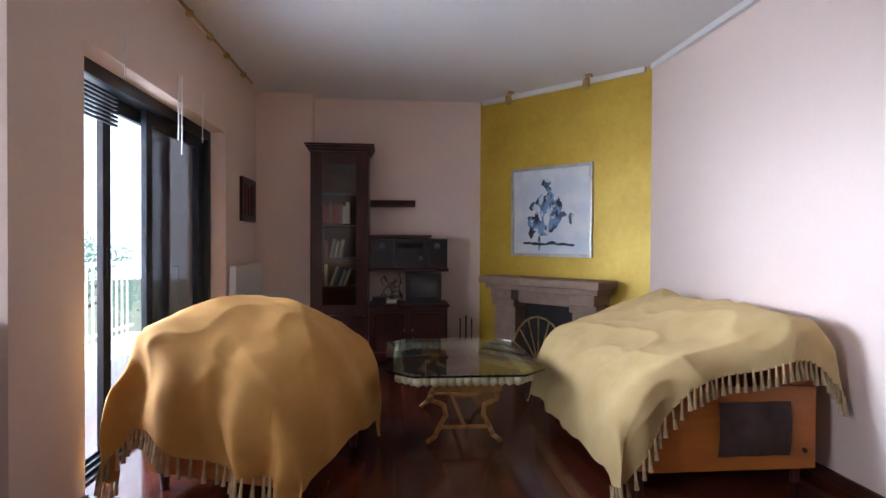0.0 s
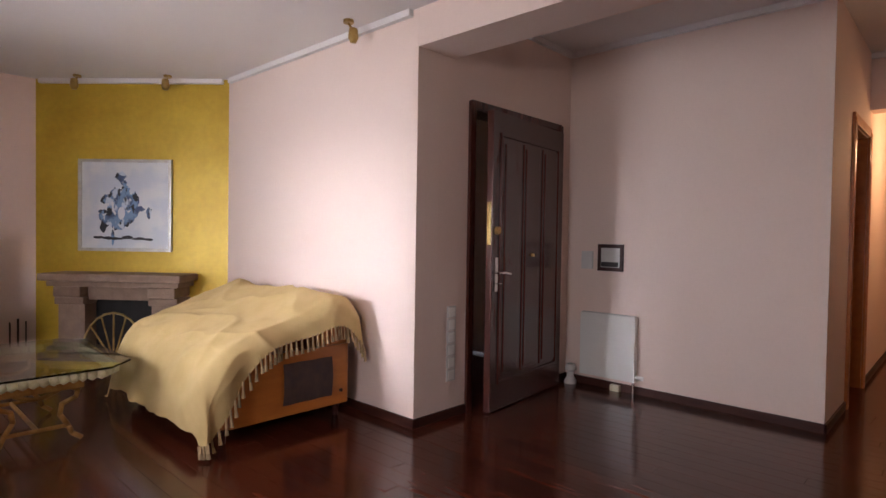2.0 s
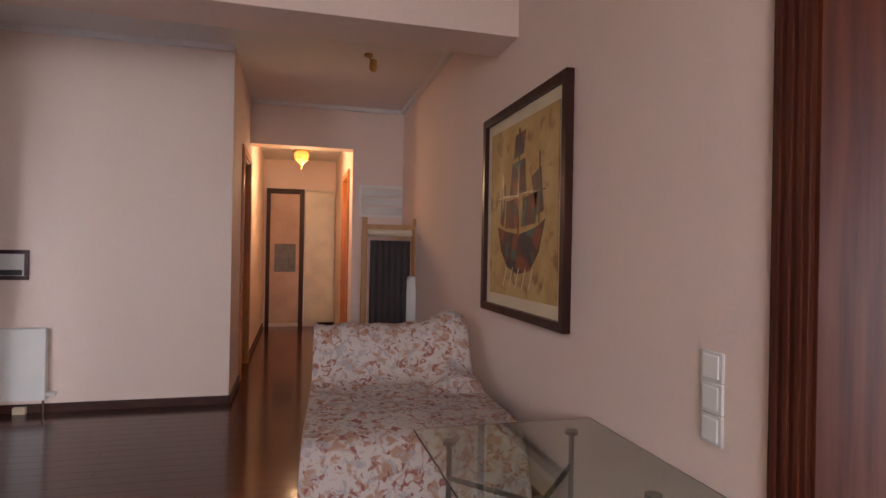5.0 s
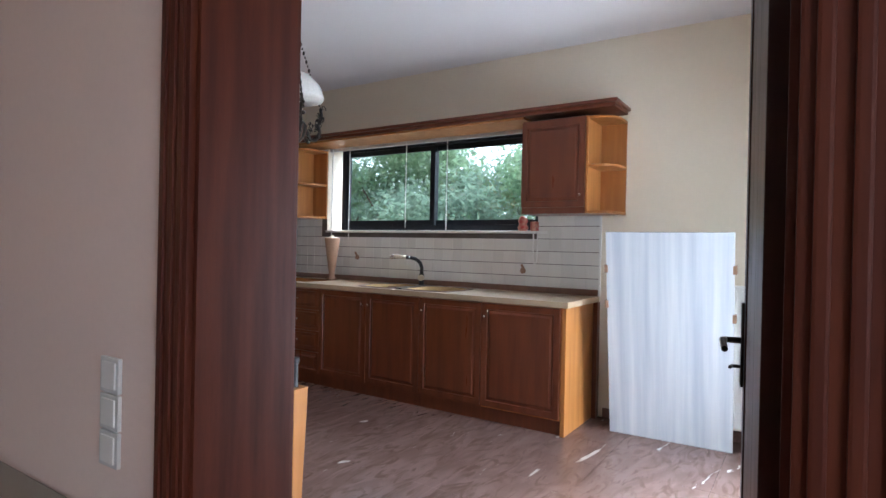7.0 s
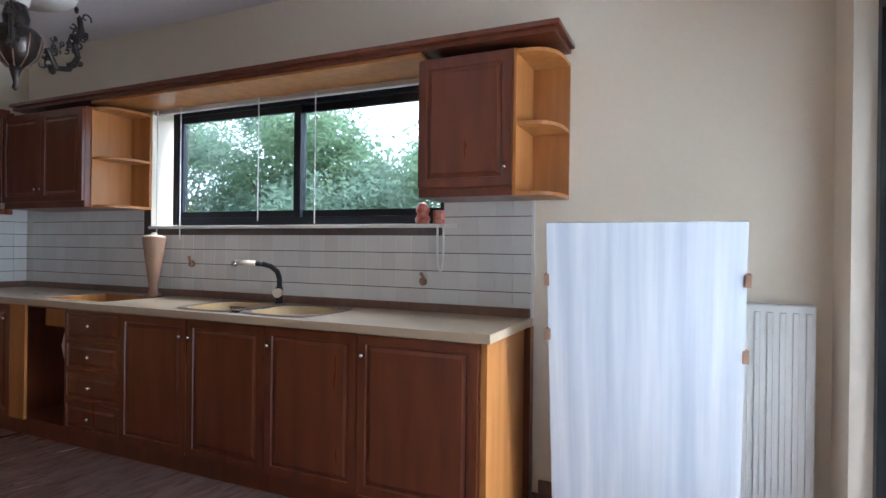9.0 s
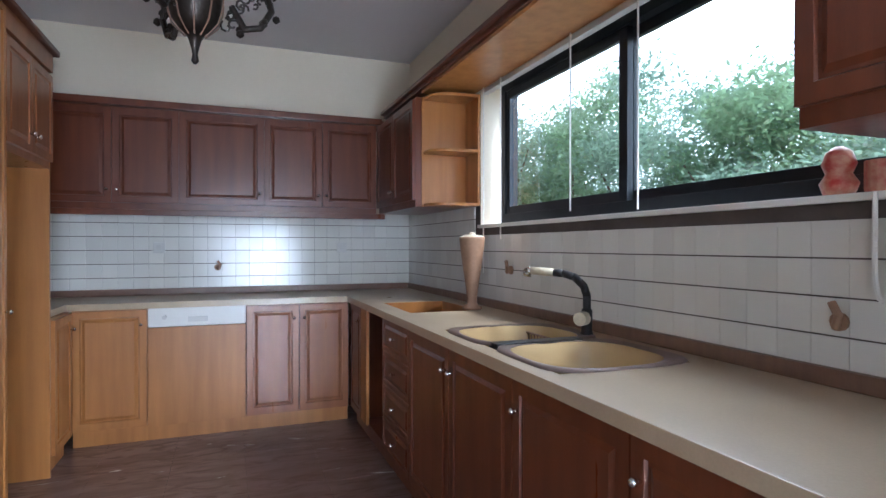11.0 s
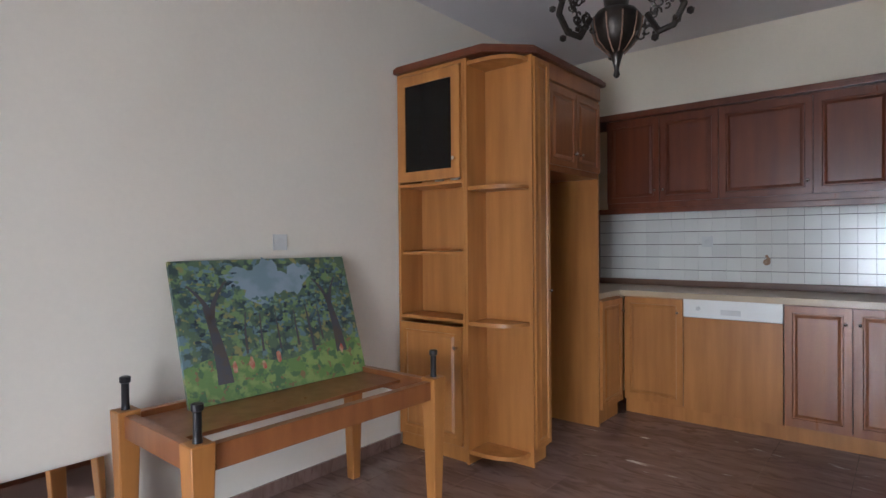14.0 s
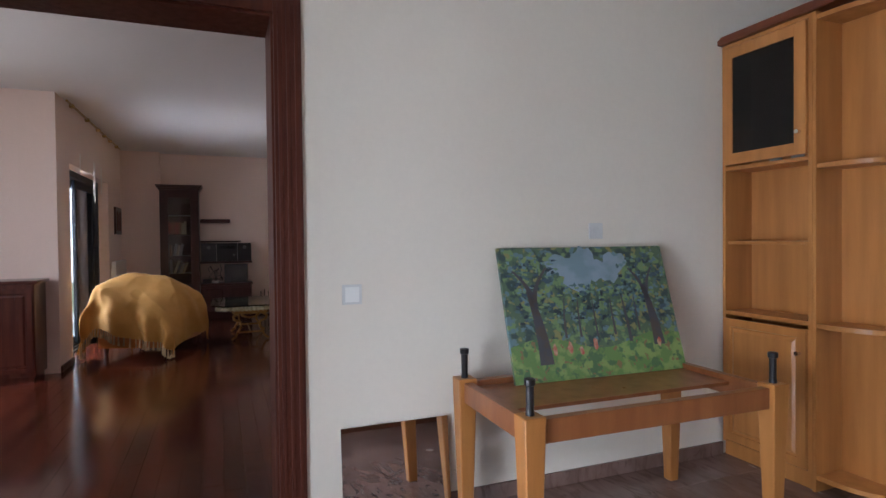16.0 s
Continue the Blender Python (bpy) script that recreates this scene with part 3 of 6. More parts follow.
def casing(name, label, x0, x1, ztop, ylo, yhi, mat, w=0.085):
    """Door lining and trims of an opening in a wall across y."""
    ob = thing(name, label, "door frame", kind="structure")
    part("lining", bm_boxes([(x0, ylo, 0, x0 + 0.03, yhi, ztop), (x1 - 0.03, ylo, 0, x1, yhi, ztop), (x0 + 0.03, ylo, ztop - 0.03, x1 - 0.03, yhi, ztop)], 0.002), mat, ob)
    for y, d in ((ylo - 0.018, 0.018), (yhi, 0.018)):
        part("trim", bm_boxes([(x0 - w + 0.03, y, 0, x0 + 0.02, y + d, ztop + w - 0.03), (x1 - 0.02, y, 0, x1 + w - 0.03, y + d, ztop + w - 0.03), (x0 + 0.02, y, ztop - 0.02, x1 - 0.02, y + d, ztop + w - 0.03)], 0.004), mat, ob)
        e = 0.006
        part("moulding", bm_boxes([(x1 - 0.005 + k, y - e, 0, x1 + 0.012 + k, y + d + e, ztop + 0.02) for k in (0, w * 0.28, w * 0.56)] + [(x0 - 0.012 - k, y - e, 0, x0 + 0.005 - k, y + d + e, ztop + 0.02) for k in (0, w * 0.28, w * 0.56)], 0.004), mat, ob)
    return ob


casing("kitchen_door_frame", "dark red-brown wooden door frame of the kitchen", 0.04, 1.17, 2.18, -0.6, -0.33, M_CASING, 0.12)
casing("corridor_door_frame", "orange-brown wooden door frame", 5.66, 6.46, 2.14, 1.34, 1.54, M_ORANGE)
casing("corridor_side_door_frame", "orange-brown wooden door frame", 6.95, 7.7, 2.14, 0.04, 0.24, M_ORANGE)
casing("entrance_door_frame", "dark wooden entrance door frame", 3.56, 4.67, 2.16, 3.25, 3.45, M_DOOR, 0.06)


def lever(parent, x, y, z, side, mat, dirx=-1, ring=True):
    plate = part("handle_plate", bm_box(x - 0.02, min(y, y + side * 0.008), z - 0.13, x + 0.02, max(y, y + side * 0.008), z + 0.11, 0.003), mat, parent)
    part("lever", bm_tube([(x, y, z), (x, y + side * 0.05, z), (x + dirx * 0.04, y + side * 0.055, z + 0.004), (x + dirx * 0.13, y + side * 0.05, z - 0.008)], 0.009, 8), mat, plate)
    part("key_turn", bm_tube([(x, y, z - 0.075), (x, y + side * 0.03, z - 0.075), (x + dirx * 0.025, y + side * 0.035, z - 0.075)], 0.005, 8), mat, plate)


# kitchen door leaf, hinged at the west jamb, open into the kitchen
kdoor = thing("kitchen_door", "dark lacquered wooden door with vertical grooves, standing open", "door", pose(0.09, -0.64, 0, 0, 0, -83.5))
part("leaf", bm_boxes([(0.0, -0.02, 0.01, 0.115, 0.02, 2.13), (0.12, -0.016, 0.01, 0.31, 0.016, 2.13), (0.315, -0.016, 0.01, 0.52, 0.016, 2.13), (0.525, -0.016, 0.01, 0.74, 0.016, 2.13), (0.745, -0.02, 0.01, 0.86, 0.02, 2.13), (0.01, -0.01, 0.02, 0.85, 0.01, 2.12)], 0.003), M_DARK, kdoor)
lever(kdoor, 0.81, 0.02, 1.0, 1, M_BRONZE)
lever(kdoor, 0.81, -0.02, 1.0, -1, M_BRONZE)

# entrance door, ajar
ed = thing("entrance_door", "dark red-brown panelled entrance door, standing ajar", "door", pose(4.635, 3.225, 0, 0, 0, 185) @ Matrix.Diagonal((0.905, 1, 0.985, 1)))
leaf = bmesh.new()
bm_box(0, -0.0, 0.015, 1.17, 0.05, 2.14, 0.004, leaf)
part("leaf", leaf, M_DOOR, ed)
for x0, x1, z0, z1 in ((0.13, 0.40, 0.25, 1.95), (0.45, 0.72, 0.25, 1.95), (0.77, 1.04, 0.25, 1.95)):
    part("panel", bm_boxes([(x0, 0.05, z0, x1, 0.058, z1), (x0 + 0.03, 0.058, z0 + 0.03, x1 - 0.03, 0.066, z1 - 0.03)], 0.004), M_DOOR, ed)
part("moulding", bm_boxes([(0.1, 0.05, 0.2, 1.07, 0.062, 0.225), (0.1, 0.05, 1.97, 1.07, 0.062, 1.995), (0.1, 0.05, 0.225, 0.118, 0.062, 1.97), (1.052, 0.05, 0.225, 1.07, 0.062, 1.97)], 0.004), M_DOOR, ed)
lever(ed, 1.11, 0.05, 1.0, 1, M_CHROME)
part("lock", bm_cyl((1.11, 0.05, 1.30), (1.11, 0.075, 1.30), 0.028), M_BRASS, ed)
part("lock_plate", bm_box(1.165, 0.01, 1.2, 1.176, 0.04, 1.5), M_BRASS, ed)
part("peephole", bm_cyl((0.585, 0.066, 1.12), (0.585, 0.085, 1.12), 0.012), M_BRASS, ed)


# ---------------- radiators and wall fittings ----------------
def radiator(label, m, w, h, ribs=True):
    r = thing("radiator", label, "radiator", m, group="radiators")
    part("body", bm_box(0, -0.075, 0.0, w, -0.02, h, 0.008), M_WHITEP, r)
    if ribs:
        n = max(4, int(w / 0.045))
        part("ribs", bm_boxes([(w * (i + 0.25) / n, -0.084, 0.03, w * (i + 0.72) / n, -0.075, h - 0.03) for i in range(n)], 0.003), M_WHITEP, r)
    part("top_grille", bm_box(0.01, -0.07, h, w - 0.01, -0.025, h + 0.004), M_GREYP, r)
    for bx_ in (0.06, w - 0.09):
        part("bracket", bm_box(bx_, -0.02, 0.1, bx_ + 0.03, -0.001, h - 0.1), M_WHITEP, r)
    part("pipe", bm_tube([(w - 0.02, -0.045, 0.02), (w - 0.02, -0.045, -0.1)], 0.009, 8), M_CHROME, r)
    part("valve", bm_cyl((w + 0.0, -0.045, 0.04), (w + 0.06, -0.045, 0.04), 0.018), M_WHITEP, r)
    return r


radiator("white panel radiator on the pale wall by the entrance", pose(4.86, 3.07, 0.1, 0, 0, -90), 0.48, 0.52, False)
radiator("white panel radiator beside the balcony door", pose(-0.5, 6.0, 0.12, 0, 0, 90), 0.95, 0.85, False)
radiator("white ribbed radiator behind the marble slab", pose(0.62, -3.82, 0.1, 0, 0, 180), 0.48, 0.93)
radiator("narrow white radiator behind the folding bed", pose(6.1, -0.33, 0.12, 0, 0, 180), 0.5, 0.85)
solid("blue_plastic_base", bm_lathe([(0.05, 0), (0.052, 0.02), (0.03, 0.06), (0.028, 0.1), (0.05, 0.12), (0.04, 0.16), (0.02, 0.17)], 14, (4.78, 3.15, 0)), M_GREYP, "small grey container beside the radiator", "container")
solid("white_box", bm_box(4.80, 2.72, 0.0, 4.84, 2.8, 0.05, 0.004), M_IVORY, "small ivory block on the floor by the wall", "block")

ic = thing("intercom", "dark framed intercom panel on the pale wall", "intercom", pose(4.86, 2.84, 0.97))
part("frame", bm_boxes([(-0.025, -0.11, 0, -0.001, 0.11, 0.03), (-0.025, -0.11, 0.19, -0.001, 0.11, 0.22), (-0.025, -0.11, 0.03, -0.001, -0.085, 0.19), (-0.025, 0.085, 0.03, -0.001, 0.11, 0.19)], 0.002), M_DARK, ic)
part("panel", bm_box(-0.012, -0.085, 0.03, -0.001, 0.085, 0.19), M_GREYP, ic)
part("handset", bm_box(-0.04, -0.07, 0.035, -0.012, 0.07, 0.075, 0.008), M_BLACK, ic)
solid("thermostat", bm_box(4.835, 3.0, 0.98, 4.859, 3.1, 1.13, 0.004), M_GREYP, "small white thermostat box on the wall", "thermostat")


def switch(label, m, w=0.08, h=0.08, rockers=1):
    s = thing("light_switch", label, "switch", m, group="switches")
    part("plate", bm_box(-w / 2, -0.011, 0, w / 2, -0.001, h, 0.003), M_GREYP, s)
    for i in range(rockers):
        part("rocker", bm_box(-w / 2 + 0.012, -0.015, h * i / rockers + 0.01, w / 2 - 0.012, -0.009, h * (i + 1) / rockers - 0.01, 0.003), M_WHITEP, s)
    return s


for i in range(6):
    switch("white switch plate in a column on the wall", pose(3.36, 3.25, 0.25 + i * 0.086), 0.085, 0.082)
for i in range(3):
    switch("white switch plate in a column beside the kitchen door", pose(1.47, -0.33, 0.70 + i * 0.09, 0, 0, 180), 0.085, 0.086)
switch("square white light switch beside the kitchen door", pose(1.46, -0.6, 0.96), 0.085, 0.085, 1)
so = switch("square white wall socket above the canvas", pose(2.72, -0.6, 1.23), 0.08, 0.08, 0)
part("socket_well", bm_cyl((0, -0.0125, 0.04), (0, -0.01, 0.04), 0.022), M_GREYP, so)

for y_ in (-1.88, -3.23):
    so = switch("square white wall socket on the kitchen tiles", pose(5.671, y_, 1.21, 0, 0, -90), 0.08, 0.08, 0)
    part("socket_well", bm_cyl((0, -0.0125, 0.04), (0, -0.01, 0.04), 0.022), M_GREYP, so)

# ---------------- kitchen ----------------
KY = -3.2   # front of the south units
KX = 5.10   # front of the east units


def knob(parent, x, z, y=-0.02):
    part("knob", knob_mesh(x, y, z), M_CHROME, parent, "", True)


def knob_mesh(x, y, z):
    b = bm_cyl((x, y, z), (x, y - 0.014, z), 0.005, seg=8)
    bmesh.ops.create_uvsphere(b, u_segments=10, v_segments=8, radius=0.011, matrix=Matrix.Translation((x, y - 0.02, z)))
    return b


def base_unit(label, m, w, doors=1, drawers=0, depth=0.56, side=None, mat=M_KWOOD, plinth=M_KWOOD, knobs="r", group="base cabinets", doorless=False, top=0.862):
    """Local x along the front, the front towards -y at y=0, the back at +depth."""
    u = thing("base_cabinet", label, "cabinet", m, group=group)
    part("body", bm_boxes([(0, 0.0, 0.1, 0.018, depth, top), (w - 0.018, 0.0, 0.1, w, depth, top), (0.018, 0, 0.1, w - 0.018, depth, 0.118), (0.018, depth - 0.01, 0.118, w - 0.018, depth, 0.862), (0.018, 0.0, 0.845, w - 0.018, 0.018, 0.862)]), side or mat, u)
    part("plinth", bm_box(0, 0.025, 0, w, 0.043, 0.1), plinth, u)
    if drawers:
        h = 0.745 / drawers
        for i in range(drawers):
            d = part("drawer_front", bm_door(w - 0.006, h - 0.006, 0.03, 0.02, 0.003, 0.113 + i * h), mat, u)
            knob(d, w / 2, 0.113 + (i + 0.5) * h)
    elif not doorless:
        dw = w / doors
        for i in range(doors):
            d = part("door", bm_door(dw - 0.006, 0.74, 0.06, 0.02, i * dw + 0.003, 0.113), mat, u)
            kx = i * dw + (dw - 0.035 if (knobs == "r" if doors == 1 else i == 0) else 0.035)
            knob(d, kx, 0.76)
    return u


# south run, front looking north: local x runs east to west
def south(x):
    return pose(x, KY, 0, 0, 0, 180)


base_unit("cherry wood corner base cabinet with a raised panel door", south(5.06), 0.33)
bo = base_unit("open base unit where the oven is missing", south(4.73), 0.57, doorless=True)
part("filler", bm_box(0.0, -0.018, 0.113, 0.16, 0, 0.862), M_KLIGHT, bo, "pale wood filler board")
base_unit("cherry wood drawer unit with four drawers", south(4.16), 0.50, drawers=4)
base_unit("cherry wood double-door base cabinet under the sink", south(3.66), 1.08, doors=2, top=0.70)
base_unit("cherry wood base cabinet with a raised panel door", south(2.58), 0.55, knobs="l", top=0.70)
base_unit("cherry wood end cabinet with a slightly lifted door", south(2.03), 0.60, side=M_KLIGHT, knobs="none")
solid("side_board", bm_box(1.395, -3.755, 0.0, 1.425, KY + 0.005, 0.862, 0.002), M_KLIGHT, "honey-coloured end panel of the base units", "panel")
solid("end_post", bm_box(1.36, -3.80, 0.0, 1.393, -3.74, 0.862, 0.003), M_KWOOD, "dark cherry upright at the wall", "panel")
# east run, front looking west: local x runs north to south


def east(y):
    return pose(KX, y, 0, 0, 0, -90)


base_unit("honey wood base cabinet with a raised panel door", east(-1.45), 0.42, mat=M_KLIGHT, plinth=M_KLIGHT)
dw = thing("dishwasher", "integrated dishwasher with a white control strip and wooden front", "dishwasher", east(-1.87))
part("body", bm_box(0.01, 0.0, 0.1, 0.59, 0.55, 0.86), M_GREYP, dw)
part("front", bm_box(0.003, -0.02, 0.1, 0.597, 0.0, 0.735, 0.002), M_KLIGHT, dw)
cp = part("control_panel", bm_box(0.003, -0.024, 0.74, 0.597, 0.0, 0.862, 0.004), M_WHITEP, dw)
part("grip", bm_box(0.24, -0.028, 0.765, 0.36, -0.022, 0.8, 0.003), M_GREYP, cp)
part("dial", bm_cyl((0.1, -0.034, 0.80), (0.1, -0.024, 0.80), 0.014), M_GREYP, cp)
part("plinth", bm_box(0, 0.025, 0, 0.6, 0.043, 0.1), M_KLIGHT, dw)
base_unit("cherry wood double-door base cabinet", east(-2.47), 0.70, doors=2, mat=M_MID, plinth=M_KLIGHT)
base_unit("narrow honey wood cabinet beside the fridge niche", pose(4.66, -1.45, 0, 0, 0, 0), 0.36, mat=M_KLIGHT, plinth=M_KLIGHT, depth=0.4)

# worktop with cut-outs for sink and hob
HOB = (3.92, 4.50)
SK = (2.36, 3.30)


def bm_slab(xs, ys, z0, z1, keep):
    """One sheet on a grid of lines xs, ys, from z0 to z1; keep(x, y) says which cells it fills."""
    b = bmesh.new()
    vs_ = {}

    def at(i, j):
        if (i, j) not in vs_:
            vs_[i, j] = b.verts.new((xs[i], ys[j], z0))
        return vs_[i, j]
    for i in range(len(xs) - 1):
        for j in range(len(ys) - 1):
            if keep((xs[i] + xs[i + 1]) / 2, (ys[j] + ys[j + 1]) / 2):
                b.faces.new((at(i, j), at(i + 1, j), at(i + 1, j + 1), at(i, j + 1)))
    ext = bmesh.ops.extrude_face_region(b, geom=list(b.faces))
    bmesh.ops.translate(b, verts=[v for v in ext["geom"] if isinstance(v, bmesh.types.BMVert)], vec=(0, 0, z1 - z0))
    return b


def on_worktop(x, y):
    if SK[0] + 0.02 < x < SK[1] - 0.02 and -3.70 < y < -3.225 or HOB[0] < x < HOB[1] and -3.68 < y < -3.27:
        return False
    return y < -3.165 or x > 5.06 or x > 4.7 and y > -1.43


wt = solid("worktop", bm_slab([1.38, SK[0] + 0.02, SK[1] - 0.02, HOB[0], HOB[1], 4.7, 5.06, 5.67], [-3.81, -3.70, -3.68, -3.27, -3.225, -3.165, -1.43, -0.95], 0.864, 0.902, on_worktop), M_COUNTER, "beige laminate worktop with an open hob cut-out", "worktop")
part("front_edge", bm_boxes([(1.375, -3.165, 0.862, 5.055, -3.155, 0.9025), (5.05, -3.155, 0.862, 5.06, -1.44, 0.9025), (1.37, -3.81, 0.862, 1.38, -3.155, 0.9025)], 0.003), M_COUNTER, wt)
part("hob_lining", bm_boxes([(HOB[0], -3.68, 0.72, HOB[1], -3.67, 0.9), (HOB[0], -3.28, 0.72, HOB[1], -3.27, 0.9), (HOB[0], -3.67, 0.72, HOB[0] + 0.01, -3.28, 0.9), (HOB[1] - 0.01, -3.67, 0.72, HOB[1], -3.28, 0.9)]), M_KLIGHT, wt)
solid("upstand", bm_boxes([(1.38, -3.818, 0.902, 5.64, -3.79, 0.95), (5.64, -3.818, 0.902, 5.678, -0.95, 0.95)], 0.006), M_STRIP, "brown laminate upstand along the tiles", "upstand")

# sink
sk = thing("sink", "beige composite double sink with a mauve rim", "sink", pose(2.83, -3.47, 0.902))


def bowl(cx, cy, a, b, depth, p=4.0, seg=40):
    bm = bmesh.new()
    rings = []
    for k, (f, z) in enumerate(((1.0, 0.004), (0.985, -0.005), (0.95, -0.03), (0.90, -depth * 0.75), (0.82, -depth), (0.1, -depth - 0.006))):
        ring = []
        for i in range(seg):
            t = 2 * math.pi * i / seg
            c, s = math.cos(t), math.sin(t)
            q = (abs(c) ** p + abs(s) ** p) ** (-1 / p)
            ring.append(bm.verts.new((cx + a * f * q * c, cy + b * f * q * s, z)))
        rings.append(ring)
    for r0, r1 in zip(rings, rings[1:]):
        for i in range(seg):
            bm.faces.new((r0[i], r0[(i + 1) % seg], r1[(i + 1) % seg], r1[i]))
    bm.faces.new(rings[-1])
    return bm


def plate_with_holes(seg=40):
    bm = bmesh.new()
    # outer rounded slab as a thin frame; the holes are bridged around each bowl
    def ring(cx, cy, a, b, p, z):
        out = []
        for i in range(seg):
            t = 2 * math.pi * i / seg
            c, s = math.cos(t), math.sin(t)
            q = (abs(c) ** p + abs(s) ** p) ** (-1 / p)
            out.append(bm.verts.new((cx + a * q * c, cy + b * q * s, z)))
        return out
    for cx, a, hole in ((-0.23, 0.237, 0.218), (0.235, 0.232, 0.205)):
        o0, o1 = ring(cx, 0, a, 0.262, 5, 0.0), ring(cx, 0, a, 0.257, 5, 0.008)
        h1 = ring(cx, 0.012, hole, 0.222, 3, 0.006)
        for u, v in ((o0, o1), (o1, h1)):
            for i in range(seg):
                bm.faces.new((u[i], u[(i + 1) % seg], v[(i + 1) % seg], v[i]))
    return bm


part("rim", plate_with_holes(), M_SINKRIM, sk, "mauve-brown raised rim", True)
part("bowl", bowl(-0.23, 0.012, 0.219, 0.223, 0.16, 3.0), M_SINK, sk, "", True)
part("bowl", bowl(0.235, 0.012, 0.206, 0.223, 0.13, 3.0), M_SINK, sk, "", True)
part("divider", bm_box(-0.012, -0.14, -0.02, 0.055, 0.225, 0.012, 0.01), M_BLACK, sk, "black strainer bar")
part("drain", bm_cyl((-0.23, 0.03, -0.17), (-0.23, 0.03, -0.16), 0.04), M_CHROME, sk)
dr = bmesh.new()
for i in range(12):
    bm_cyl((0.09 + i * 0.026, -0.12, -0.02), (0.09 + i * 0.026, -0.125, -0.09), 0.004, seg=6, bm=dr)
bm_tube([(0.08, -0.12, -0.02), (0.39, -0.12, -0.02)], 0.005, 6, dr)
part("draining_basket", dr, M_STRIP, sk)

tap = thing("kitchen_tap", "black kitchen tap with ivory spray head and lever", "tap", pose(2.93, -3.70, 0.902) @ Matrix.Scale(0.85, 4))
part("base", bm_lathe([(0.03, 0), (0.03, 0.015), (0.026, 0.02), (0.026, 0.12), (0.02, 0.13)], 18), M_BLACK, tap, "", True)
pts = [(0, 0, 0.1), (0.0, 0.0, 0.19), (0.012, 0.01, 0.235), (0.05, 0.035, 0.275), (0.10, 0.065, 0.29), (0.14, 0.09, 0.293)]
part("spout", bm_tube(pts, 0.019, 14), M_BLACK, tap, "", True)
part("spray_head", bm_tube([(0.14, 0.09, 0.293), (0.25, 0.155, 0.30)], 0.02, 14), M_IVORY, tap, "ivory spray head", True)
part("nozzle", bm_tube([(0.25, 0.155, 0.30), (0.268, 0.165, 0.295), (0.272, 0.167, 0.272)], 0.021, 12), M_CHROME, tap, "", True)
part("lever", bm_cyl((-0.01, 0.02, 0.085), (-0.035, 0.065, 0.085), 0.032, seg=20), M_IVORY, tap, "ivory round lever knob")

vs = solid("vase", bm_lathe([(0.055, 0), (0.057, 0.012), (0.03, 0.03), (0.028, 0.06), (0.048, 0.2), (0.062, 0.30), (0.074, 0.4), (0.074, 0.412), (0.06, 0.41)], 24, (3.98, -3.66, 0.902)), M_VASE, "tall tapered tan vase on the worktop", "vase", smooth=True)
part("lid", bm_lathe([(0.072, 0.412), (0.05, 0.42), (0.02, 0.425), (0.018, 0.435), (0.005, 0.44)], 18, (3.98, -3.66, 0.902)), M_IVORY, vs, "ivory lid")


def wall_unit(label, m, w, z0=1.51, z1=2.2, doors=2, depth=0.325, mat=M_KWOOD):
    u = thing("wall_cabinet", label, "cabinet", m, group="wall cabinets")
    part("body", bm_box(0, 0, z0, w, depth, z1), mat, u)
    dw_ = w / doors
    for i in range(doors):
        d = part("door", bm_door(dw_ - 0.006, z1 - z0 - 0.06, 0.06, 0.02, i * dw_ + 0.003, z0 + 0.045), mat, u)
        knob(d, i * dw_ + (dw_ - 0.03 if i == 0 else 0.03), z0 + 0.13)
    return u


def eastup(y):
    return pose(5.35, y, 0, 0, 0, -90)


wall_unit("dark cherry double-door wall cabinet", eastup(-1.22), 0.82)
wall_unit("dark cherry wall cabinet over the hood place", eastup(-2.04), 0.56, doors=1)
wall_unit("dark cherry double-door wall cabinet", eastup(-2.60), 0.84)
wall_unit("dark cherry double-door wall cabinet in the corner", pose(5.33, -3.46, 0, 0, 0, 180), 0.92, depth=0.355)
wall_unit("cherry single-door wall cabinet beside the window", pose(1.88, -3.5, 0, 0, 0, 180), 0.49, doors=1, depth=0.315)
solid("cabinet_cornice", bm_boxes([(5.29, -3.5, 2.2, 5.68, -0.95, 2.23), (5.305, -3.48, 2.23, 5.68, -0.95, 2.25), (1.17, -3.82, 2.27, 5.29, -3.46, 2.295), (1.19, -3.82, 2.245, 5.29, -3.485, 2.27), (5.3, -3.5, 1.47, 5.34, -0.95, 1.51)], 0.005), M_KWOOD, "moulded cherry cornice along the wall cabinets", "cornice")
solid("window_pelmet", bm_boxes([(1.88, -3.82, 2.225, 4.41, -3.5, 2.243)], 0.002), M_KLIGHT, "honey wood board above the window", "pelmet")


